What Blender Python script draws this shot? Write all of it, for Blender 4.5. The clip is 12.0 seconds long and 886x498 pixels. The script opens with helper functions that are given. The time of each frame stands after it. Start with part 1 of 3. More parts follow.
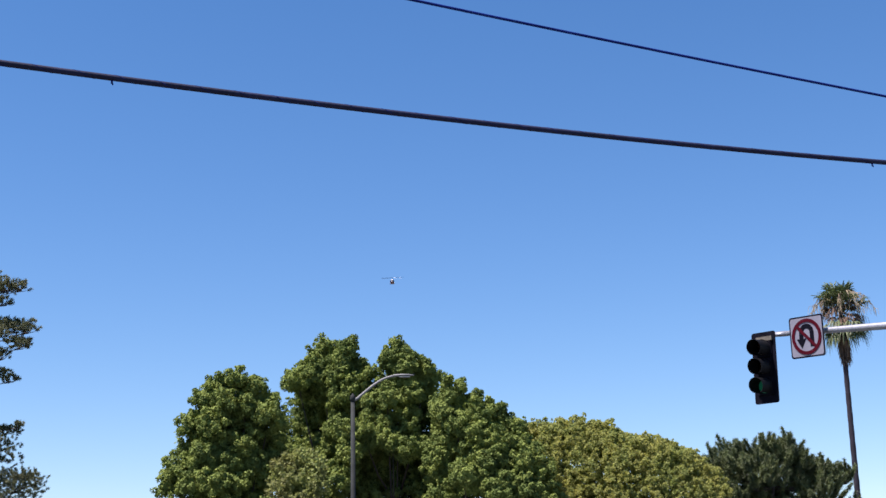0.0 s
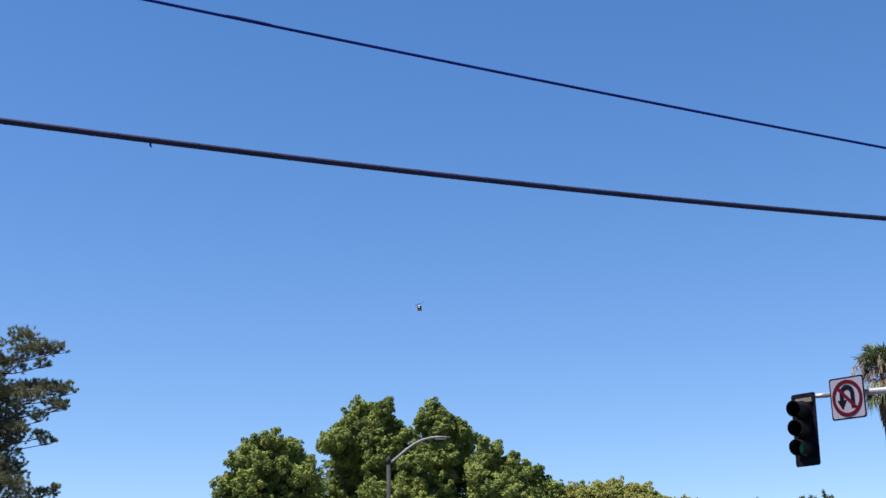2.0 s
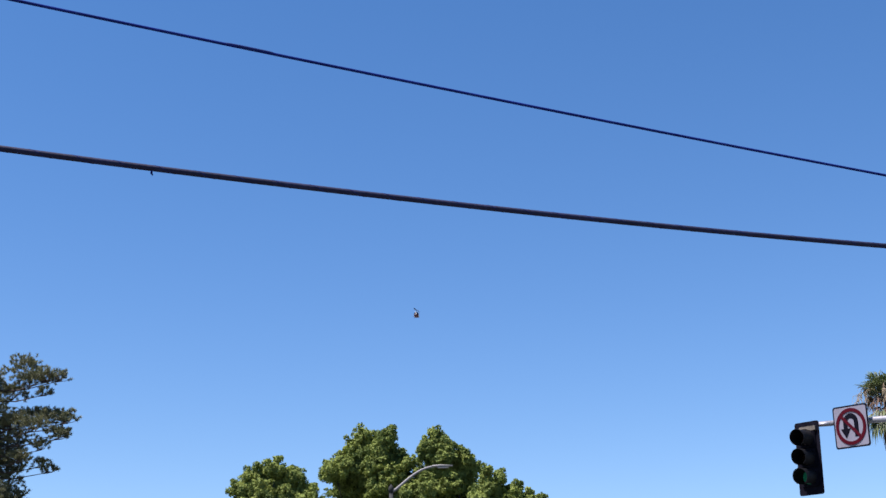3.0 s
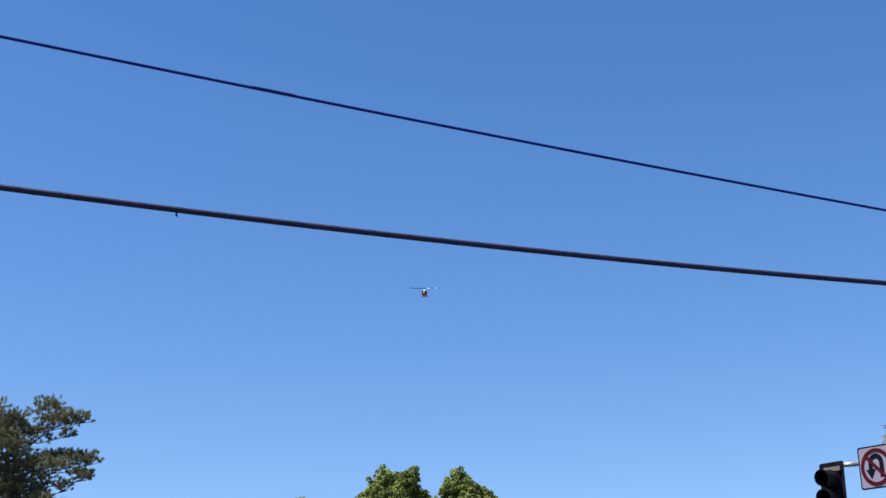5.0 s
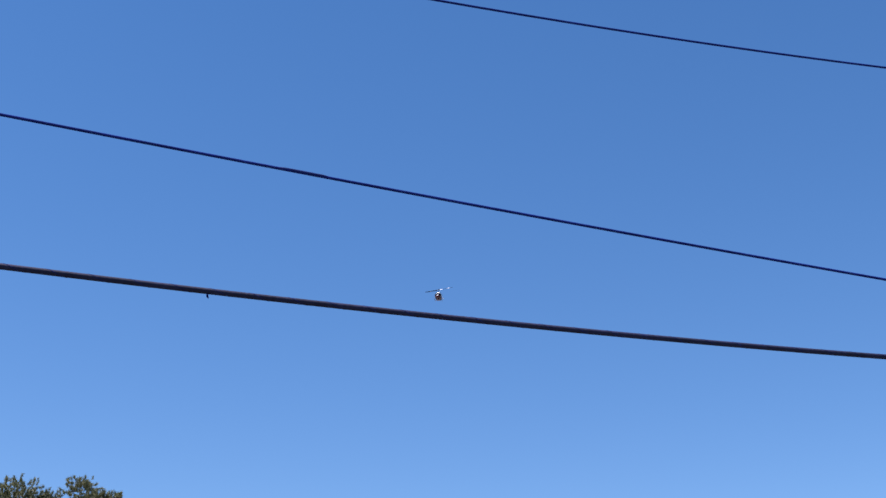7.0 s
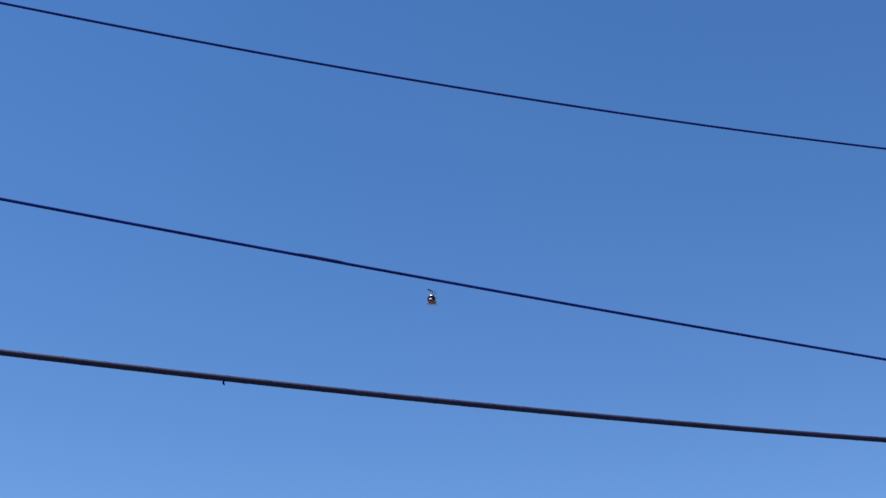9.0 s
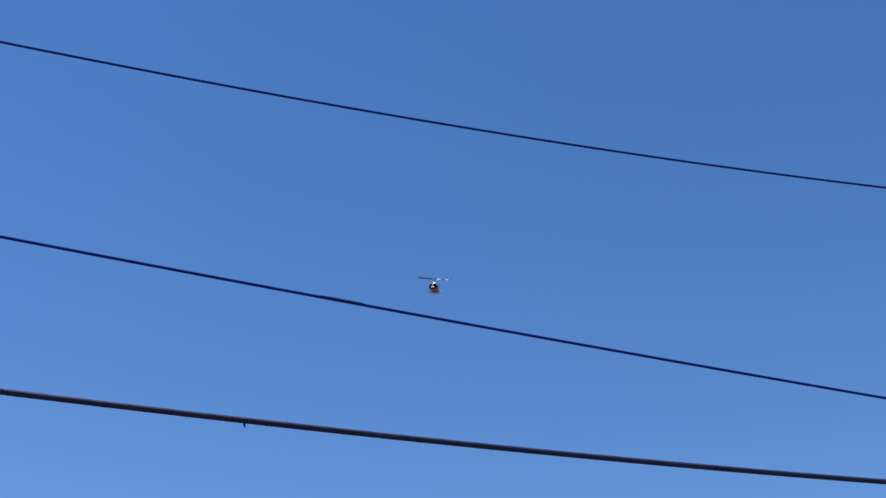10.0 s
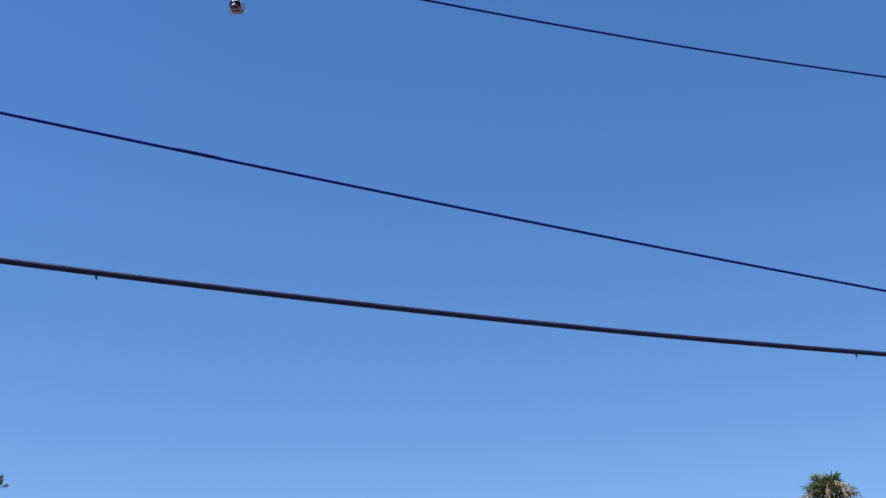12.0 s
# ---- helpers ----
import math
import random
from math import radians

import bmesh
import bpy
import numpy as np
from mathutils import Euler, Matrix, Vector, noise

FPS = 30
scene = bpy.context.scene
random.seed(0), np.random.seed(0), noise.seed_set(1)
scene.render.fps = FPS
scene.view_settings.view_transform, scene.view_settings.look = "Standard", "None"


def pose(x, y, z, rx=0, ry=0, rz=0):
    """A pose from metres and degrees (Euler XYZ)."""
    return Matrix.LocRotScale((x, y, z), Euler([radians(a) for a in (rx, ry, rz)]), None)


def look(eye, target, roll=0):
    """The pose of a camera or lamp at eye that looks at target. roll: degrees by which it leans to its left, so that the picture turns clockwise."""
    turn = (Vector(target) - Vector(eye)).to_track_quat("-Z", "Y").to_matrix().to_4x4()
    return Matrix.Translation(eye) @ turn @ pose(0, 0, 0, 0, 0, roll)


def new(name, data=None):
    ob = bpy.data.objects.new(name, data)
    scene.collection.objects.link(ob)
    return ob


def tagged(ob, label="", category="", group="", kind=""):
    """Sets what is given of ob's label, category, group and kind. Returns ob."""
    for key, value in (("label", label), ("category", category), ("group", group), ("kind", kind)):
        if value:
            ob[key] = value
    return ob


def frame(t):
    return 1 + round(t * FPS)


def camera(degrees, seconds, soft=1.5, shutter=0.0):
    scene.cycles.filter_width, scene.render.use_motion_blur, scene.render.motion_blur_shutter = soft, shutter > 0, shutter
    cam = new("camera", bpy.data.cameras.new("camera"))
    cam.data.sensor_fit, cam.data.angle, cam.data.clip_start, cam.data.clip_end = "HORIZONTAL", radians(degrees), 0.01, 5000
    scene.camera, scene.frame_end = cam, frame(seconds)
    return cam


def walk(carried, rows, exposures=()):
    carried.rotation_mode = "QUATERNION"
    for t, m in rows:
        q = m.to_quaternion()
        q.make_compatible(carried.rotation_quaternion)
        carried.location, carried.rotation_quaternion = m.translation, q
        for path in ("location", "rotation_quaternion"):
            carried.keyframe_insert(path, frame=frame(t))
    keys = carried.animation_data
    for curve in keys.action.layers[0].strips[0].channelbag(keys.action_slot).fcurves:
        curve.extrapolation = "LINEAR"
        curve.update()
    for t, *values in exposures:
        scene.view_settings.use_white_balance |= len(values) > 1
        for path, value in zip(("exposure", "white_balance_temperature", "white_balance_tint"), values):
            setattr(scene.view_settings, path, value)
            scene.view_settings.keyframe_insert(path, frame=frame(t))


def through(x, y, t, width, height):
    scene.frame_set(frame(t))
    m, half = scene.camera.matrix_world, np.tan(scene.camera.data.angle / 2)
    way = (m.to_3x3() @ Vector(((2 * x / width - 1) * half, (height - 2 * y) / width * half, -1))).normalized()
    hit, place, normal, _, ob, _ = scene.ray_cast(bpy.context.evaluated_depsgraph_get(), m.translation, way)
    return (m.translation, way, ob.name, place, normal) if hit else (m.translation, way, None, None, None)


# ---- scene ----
EYE = Vector((0.0, 0.0, 1.6))
cam = camera(36.2, 12.0, soft=1.5)

# seconds, sway of the held camera in metres, yaw, pitch and roll
TURNS = [
    (0, 0.011, -0.008, -0.015, -0.00, 15.50, -1.30),
    (0.5, 0.006, 0.005, -0.020, 0.35, 16.45, -1.28),
    (1, 0.013, -0.011, -0.019, 0.73, 17.36, -1.33),
    (1.5, 0.009, 0.020, -0.018, 1.30, 17.96, -1.28),
    (2, 0.009, 0.006, -0.024, 1.52, 18.14, -1.00),
    (2.5, 0.014, 0.023, -0.023, 1.57, 18.62, -0.94),
    (3, 0.029, 0.025, -0.016, 1.65, 19.31, -0.96),
    (5, 0.029, -0.035, -0.044, 2.61, 21.05, -0.80),
    (5.5, 0.033, -0.061, -0.045, 3.09, 21.63, -0.66),
    (6, 0.028, -0.059, -0.046, 3.46, 22.42, -0.75),
    (6.5, 0.041, -0.027, -0.030, 3.90, 23.37, -0.62),
    (8.5, -0.005, -0.001, 0.015, 4.20, 27.00, -0.86),
    (9, -0.018, 0.003, 0.026, 4.47, 27.82, -0.77),
    (9.5, -0.027, 0.002, 0.026, 5.00, 28.67, -0.51),
    (10, -0.042, 0.002, 0.032, 5.34, 29.58, -0.37),
    (10.5, -0.041, 0.007, 0.028, 5.99, 30.60, -0.16),
    (11, -0.040, 0.014, 0.040, 6.48, 31.77, -0.06),
    (11.5, -0.028, 0.022, 0.045, 6.29, 31.82, 0.05),
    (11.7, -0.018, 0.013, 0.021, 4.72, 29.84, -0.38),
    (11.8, -0.007, 0.019, 0.024, 3.29, 28.16, -0.76),
    (11.9, 0.001, 0.023, 0.024, 1.39, 26.05, -1.28),
    (12, 0.001, 0.021, 0.017, -1.00, 23.53, -1.92),
]


def turned(dx, dy, dz, yaw, pitch, roll):
    return Matrix.Translation(EYE + Vector((dx, dy, dz))) @ pose(0, 0, 0, 90 + pitch, 0, yaw) @ pose(0, 0, 0, 0, 0, roll)


EXPOSURES = [(0.0, 1.08, 6400, 24), (3.0, 1.1, 6400, 24), (6.5, 1.08, 6400, 24), (9.0, 0.98, 6400, 24), (10.5, 0.94, 6400, 24), (11.5, 0.87, 6400, 24), (12.0, 1.0, 6400, 24)]
walk(cam, [(t, turned(*a)) for t, *a in TURNS], EXPOSURES)

# ---- light ----
SUN_AZIMUTH, SUN_HEIGHT = -120.0, 63.0
world = bpy.data.worlds.new("sky")
scene.world = world
world.use_nodes = True
wn = world.node_tree.nodes
sky = wn.new("ShaderNodeTexSky")
sky.sky_type = "NISHITA"
sky.sun_disc = False
sky.sun_elevation, sky.sun_rotation = radians(SUN_HEIGHT), radians(SUN_AZIMUTH)
sky.altitude, sky.air_density, sky.dust_density, sky.ozone_density = 50, 1.0, 0.08, 2.0
wn["Background"].inputs["Strength"].default_value = 0.075
deep = wn.new("ShaderNodeHueSaturation")
deep.inputs["Saturation"].default_value = 1.28
deep.inputs["Hue"].default_value = 0.499
world.node_tree.links.new(sky.outputs[0], deep.inputs["Color"])
world.node_tree.links.new(deep.outputs[0], wn["Background"].inputs["Color"])

sun_way = Vector((math.sin(radians(SUN_AZIMUTH)) * math.cos(radians(SUN_HEIGHT)),
                  math.cos(radians(SUN_AZIMUTH)) * math.cos(radians(SUN_HEIGHT)), math.sin(radians(SUN_HEIGHT))))
sun = new("sun", bpy.data.lights.new("sun", "SUN"))
sun.data.energy, sun.data.angle, sun.data.color = 5.0, radians(0.53), (1.0, 0.95, 0.88)
sun.matrix_world = look(sun_way * 200, (0, 0, 0))


# ---- materials ----
def material(name, colour, rough=0.6, metal=0.0, vary=0.25, scale=6.0, bump=0.0, fine=40.0, second=None, through=0.0, island=0.0, spec=0.5):
    """Principled colour with broad and fine variation, optional bump, leaf light and a shift from piece to piece."""
    m = bpy.data.materials.new(name)
    m.use_nodes = True
    n, l = m.node_tree.nodes, m.node_tree.links
    p = n["Principled BSDF"]
    p.inputs["Roughness"].default_value, p.inputs["Metallic"].default_value = rough, metal
    p.inputs["Specular IOR Level"].default_value = spec
    co = n.new("ShaderNodeTexCoord")
    broad, grain = n.new("ShaderNodeTexNoise"), n.new("ShaderNodeTexNoise")
    for tex, s in ((broad, scale), (grain, fine)):
        tex.inputs["Scale"].default_value, tex.inputs["Detail"].default_value = s, 4
        l.new(co.outputs["Object"], tex.inputs["Vector"])
    mix = n.new("ShaderNodeMix")
    mix.data_type = "RGBA"
    other = second or tuple(c * (1 - vary) for c in colour)
    mix.inputs["A"].default_value, mix.inputs["B"].default_value = (*colour, 1), (*other, 1)
    ramp = n.new("ShaderNodeMapRange")
    ramp.inputs["From Min"].default_value, ramp.inputs["From Max"].default_value = 0.38, 0.66
    l.new(broad.outputs["Fac"], ramp.inputs["Value"])
    l.new(ramp.outputs["Result"], mix.inputs["Factor"])
    hsv = n.new("ShaderNodeHueSaturation")
    l.new(mix.outputs["Result"], hsv.inputs["Color"])
    value = n.new("ShaderNodeMapRange")
    value.inputs["To Min"].default_value, value.inputs["To Max"].default_value = 1 - vary * 0.6, 1 + vary * 0.6
    value.inputs["From Min"].default_value, value.inputs["From Max"].default_value = 0.3, 0.7
    if island:
        geo = n.new("ShaderNodeNewGeometry")
        l.new(geo.outputs["Random Per Island"], value.inputs["Value"])
        value.inputs["From Min"].default_value, value.inputs["From Max"].default_value = 0.0, 1.0
        value.inputs["To Min"].default_value, value.inputs["To Max"].default_value = 1 - island, 1 + island
    else:
        l.new(grain.outputs["Fac"], value.inputs["Value"])
    l.new(value.outputs["Result"], hsv.inputs["Value"])
    l.new(hsv.outputs["Color"], p.inputs["Base Color"])
    if bump:
        b = n.new("ShaderNodeBump")
        b.inputs["Strength"].default_value, b.inputs["Distance"].default_value = bump, 0.01
        l.new(grain.outputs["Fac"], b.inputs["Height"])
        l.new(b.outputs["Normal"], p.inputs["Normal"])
    if through:
        tr, ms = n.new("ShaderNodeBsdfTranslucent"), n.new("ShaderNodeMixShader")
        gain = n.new("ShaderNodeHueSaturation")
        gain.inputs["Saturation"].default_value, gain.inputs["Value"].default_value = 1.1, 1.3
        l.new(hsv.outputs["Color"], gain.inputs["Color"])
        l.new(gain.outputs["Color"], tr.inputs["Color"])
        ms.inputs[0].default_value = through
        l.new(p.outputs[0], ms.inputs[1])
        l.new(tr.outputs[0], ms.inputs[2])
        l.new(ms.outputs[0], n["Material Output"].inputs["Surface"])
    return m


M_GROUND = material("dry_ground", (0.085, 0.088, 0.085), 0.95, second=(0.055, 0.06, 0.058), scale=0.15, fine=3.0, vary=0.3)
M_LEAF = material("broad_leaf", (0.19, 0.235, 0.058), 0.8, second=(0.095, 0.135, 0.038), scale=1.2, through=0.16, island=0.12, spec=0.1)
M_LEAF_OLIVE = material("olive_leaf", (0.31, 0.31, 0.092), 0.75, second=(0.215, 0.25, 0.078), scale=0.7, through=0.45, island=0.3, spec=0.2)
M_LEAF_PALE = material("pale_thin_leaf", (0.225, 0.26, 0.085), 0.7, second=(0.16, 0.16, 0.06), scale=0.9, through=0.4, island=0.35, spec=0.2)
M_NEEDLE = material("pine_needle", (0.14, 0.145, 0.062), 0.6, second=(0.075, 0.09, 0.045), scale=1.2, through=0.2, island=0.4)
M_NEEDLE_DARK = material("dark_needle", (0.125, 0.155, 0.056), 0.6, second=(0.065, 0.088, 0.036), scale=1.2, through=0.15, island=0.4)
M_BARK = material("bark", (0.07, 0.052, 0.04), 0.95, vary=0.45, scale=3.0, fine=22.0, bump=0.8)
M_PALM_BARK = material("palm_bark", (0.016, 0.013, 0.022), 0.95, vary=0.4, scale=4.0, fine=18.0, bump=0.8)
M_FROND = material("palm_frond", (0.115, 0.15, 0.055), 0.5, vary=0.4, scale=2.0, through=0.2, island=0.4)
M_STALK = material("dry_flower_stalk", (0.3, 0.25, 0.15), 0.8, second=(0.2, 0.155, 0.1), scale=2.0, island=0.35)
M_FROND_DEAD = material("dead_frond", (0.17, 0.11, 0.07), 0.85, second=(0.1, 0.065, 0.045), scale=2.0, through=0.15, island=0.4)
# blue of the sky bleeding over dark lines is put into these three colours
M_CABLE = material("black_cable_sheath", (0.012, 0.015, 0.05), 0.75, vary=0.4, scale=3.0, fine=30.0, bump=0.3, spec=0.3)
M_WIRE = material("sky_tinted_wire", (0.011, 0.024, 0.16), 0.9, vary=0.3, scale=4.0, fine=60.0, spec=0.05)
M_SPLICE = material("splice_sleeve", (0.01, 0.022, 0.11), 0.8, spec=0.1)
M_GALV = material("galvanised_steel", (0.31, 0.32, 0.34), 0.5, metal=0.6, vary=0.25, scale=8.0, fine=60.0, bump=0.1)
M_CONCRETE_POLE = material("grey_lamp_pole", (0.036, 0.04, 0.038), 0.8, vary=0.25, scale=4.0, fine=50.0, spec=0.1)
M_LAMP = material("lamp_grey", (0.21, 0.215, 0.205), 0.6, vary=0.15, scale=5.0, spec=0.2)
M_LAMP_LENS = material("lamp_lens", (0.5, 0.5, 0.48), 0.2, vary=0.1)
M_WOOD = material("pole_wood", (0.15, 0.11, 0.08), 0.9, vary=0.4, scale=2.0, fine=30.0, bump=0.6)
M_HOUSING = material("signal_black", (0.007, 0.007, 0.012), 0.9, vary=0.4, scale=7.0, fine=50.0, spec=0.04)
# tan of the added wedge that imitates sun on the signal head
M_SUNLIT_TAN = material("sunlit_tan", (0.14, 0.125, 0.1), 0.7, vary=0.4, scale=12.0, spec=0.2)
M_VISOR = material("visor_black", (0.009, 0.0095, 0.011), 0.6, vary=0.4, scale=9.0, fine=50.0, spec=0.12)
M_LENS_RED = material("lens_dark_red", (0.012, 0.003, 0.003), 0.2)
M_LENS_AMBER = material("lens_dark_amber", (0.012, 0.007, 0.003), 0.2)
M_SIGN = material("sign_white_sheeting", (0.2, 0.2, 0.24), 0.6, vary=0.1, scale=5.0, spec=0.1)
M_SIGN_RED = material("sign_red", (0.06, 0.004, 0.01), 0.7, vary=0.15, scale=6.0, spec=0.05)
M_SIGN_BLACK = material("sign_black", (0.005, 0.005, 0.01), 0.7, vary=0.2, spec=0.04)
M_SIGN_BACK = material("sign_aluminium", (0.4, 0.4, 0.42), 0.4, metal=0.8, vary=0.15)
M_HELI_WHITE = material("aircraft_white", (0.8, 0.8, 0.79), 0.3, vary=0.06, scale=1.0)
M_HELI_RED = material("aircraft_red", (0.08, 0.006, 0.016), 0.35, vary=0.12, scale=1.5)
M_HELI_GREY = material("aircraft_grey", (0.13, 0.095, 0.12), 0.6, vary=0.2, scale=2.0)
M_HELI_TANK = material("aircraft_tank", (0.3, 0.21, 0.24), 0.6, vary=0.2, scale=2.0)
M_HELI_DARK = material("aircraft_dark", (0.03, 0.03, 0.032), 0.5, vary=0.2, scale=2.0)
M_HELI_GLASS = material("aircraft_glass", (0.012, 0.010, 0.012), 0.15, vary=0.1, spec=0.15)
M_BLADE = material("rotor_blade_grey", (0.005, 0.007, 0.016), 0.6, vary=0.15, scale=1.0, spec=0.1)
M_BLADE_GLINT = material("blade_glint_white", (0.75, 0.75, 0.73), 0.3, vary=0.08, scale=1.0)

# the green lens gives off a little light
M_LENS_GREEN = material("lens_lit_green", (0.004, 0.035, 0.02), 0.2)
M_LENS_GREEN.node_tree.nodes["Principled BSDF"].inputs["Emission Color"].default_value = (0.02, 0.75, 0.4, 1)
M_LENS_GREEN.node_tree.nodes["Principled BSDF"].inputs["Emission Strength"].default_value = 0.022


# ---- mesh helpers ----
def part(name, bm, mat, parent=None, label="", smooth=False):
    me = bpy.data.meshes.new(name)
    bmesh.ops.recalc_face_normals(bm, faces=bm.faces)
    bm.to_mesh(me)
    bm.free()
    return shown(name, me, mat, parent, label, smooth)


def shown(name, me, mat, parent=None, label="", smooth=False):
    me.materials.append(mat)
    if smooth:
        me.polygons.foreach_set("use_smooth", [True] * len(me.polygons))
    ob = new(name, me)
    if parent:
        ob.parent = parent
    if label:
        ob["label"] = label
    return ob


def sheet(name, verts, tris, mat, parent=None, label=""):
    """A mesh of many small triangles from two arrays."""
    me = bpy.data.meshes.new(name)
    me.vertices.add(len(verts))
    me.vertices.foreach_set("co", verts.astype(np.float32).ravel())
    me.loops.add(tris.size)
    me.loops.foreach_set("vertex_index", tris.astype(np.int32).ravel())
    me.polygons.add(len(tris))
    me.polygons.foreach_set("loop_start", np.arange(0, tris.size, 3, dtype=np.int32))
    me.update(calc_edges=True)
    return shown(name, me, mat, parent, label)


def loft(bm, rings, closed=True, caps=True):
    """Skin between rings of equally many points."""
    made = [[bm.verts.new(p) for p in ring] for ring in rings]
    n = len(made[0])
    for a, b in zip(made, made[1:]):
        for i in range(n if closed else n - 1):
            bm.faces.new((a[i], a[(i + 1) % n], b[(i + 1) % n], b[i]))
    if caps:
        bm.faces.new(made[0][::-1])
        bm.faces.new(made[-1])
    return bm


def tube(bm, points, radii, sides=8, caps=True):
    """A round tube along points, with a radius at each."""
    points = [Vector(p) for p in points]
    rings = []
    for i, p in enumerate(points):
        d = (points[min(i + 1, len(points) - 1)] - points[max(i - 1, 0)]).normalized()
        u = d.cross(Vector((0, 0, 1)) if abs(d.z) < 0.9 else Vector((1, 0, 0))).normalized()
        v = d.cross(u)
        rings.append([p + (u * math.cos(a) + v * math.sin(a)) * radii[i] for a in (k * 2 * math.pi / sides for k in range(sides))])
    return loft(bm, rings, caps=caps)


def box(bm, size, at=(0, 0, 0), bevel=0.0):
    made = bmesh.ops.create_cube(bm, size=1.0, matrix=Matrix.Translation(at) @ Matrix.Diagonal((*size, 1)))
    if bevel:
        edges = {e for v in made["verts"] for e in v.link_edges}
        bmesh.ops.bevel(bm, geom=list(edges), offset=bevel, segments=2, affect="EDGES")
    return bm


def empty(name, m, **tags):
    ob = new(name)
    ob.matrix_world = m
    return tagged(ob, **tags)


# ---- ground ----
bm = bmesh.new()
bmesh.ops.create_grid(bm, x_segments=60, y_segments=60, size=2200)
for v in bm.verts:
    far = v.co.length
    v.co.z = 0.0 if far < 300 else 1.2 * noise.noise(v.co * 0.003) - 1.0
tagged(part("ground", bm, M_GROUND), "dry pale ground reaching to the horizon", "ground", kind="structure")


# ---- trees ----
rng = np.random.default_rng(7)


def unit(v):
    return v / np.maximum(np.linalg.norm(v, axis=-1, keepdims=True), 1e-9)


def leaves(centres, outward, size, spread):
    """Two folded triangles for each leaf, round the outward way."""
    n = len(centres)
    up = unit(outward + rng.normal(0, spread, (n, 3)))
    axis = unit(np.cross(up, rng.normal(0, 1, (n, 3))) + np.array((0, 0, -0.15)))
    side = unit(np.cross(axis, up))
    up = np.cross(side, axis)
    s = (size * rng.uniform(0.6, 1.35, n))[:, None]
    base = centres
    tip = base + axis * s - up * s * 0.12
    left = base + axis * s * 0.45 + side * s * 0.42 + up * s * 0.14
    right = base + axis * s * 0.45 - side * s * 0.42 + up * s * 0.14
    verts = np.stack((base, left, tip, right), 1).reshape(-1, 3)
    k = np.arange(n)[:, None] * 4
    return verts, np.concatenate((k + [0, 1, 2], k + [0, 2, 3]), 1).reshape(-1, 3)


def sphere_spots(n):
    i = np.arange(n) + rng.uniform(0, 1)
    z = 1 - 2 * (i % n + 0.5) / n
    a = i * 2.39996
    r = np.sqrt(np.maximum(0, 1 - z * z))
    return np.stack((r * np.cos(a), r * np.sin(a), z), 1)


def limbs(bm, base, heart, lobes, thick):
    """Trunk and one bent limb to each lobe."""
    b, h = Vector(base), Vector(heart)
    mids = [b.lerp(h, k / 5) + Vector((0.12 * math.sin(k * 1.7), 0.1 * math.cos(k * 2.1), 0)) * (0 < k < 5) for k in range(6)]
    tube(bm, mids, [thick * (1.25 if k == 0 else 1 - 0.1 * k) for k in range(6)], 10)
    for i, c in enumerate(lobes):
        c = Vector(c)
        start = b.lerp(h, 0.45 + 0.55 * ((i * 0.37) % 1))
        mid = start.lerp(c, 0.5) + Vector((0, 0, -0.1 * (c - start).length))
        tube(bm, [start, mid, c], [thick * 0.38, thick * 0.24, thick * 0.08], 6)


def leaf_tufts(spots, ways, reach, per):
    """Places and outward ways of the leaves of domed tufts, one at each shoot."""
    places, outs = [], []
    for at, way in zip(spots, ways):
        big = rng.uniform(0.55, 1.45)
        k = int(per * big * big)
        dome = unit(rng.normal(0, 1, (k, 3)) + way * 0.55 + np.array((0, 0, 0.5)))
        places.append(at + dome * (reach * big * rng.uniform(0.55, 1.0, (k, 1))) * np.array((1.0, 1.0, 0.85)))
        outs.append(dome)
    return np.concatenate(places), np.concatenate(outs)


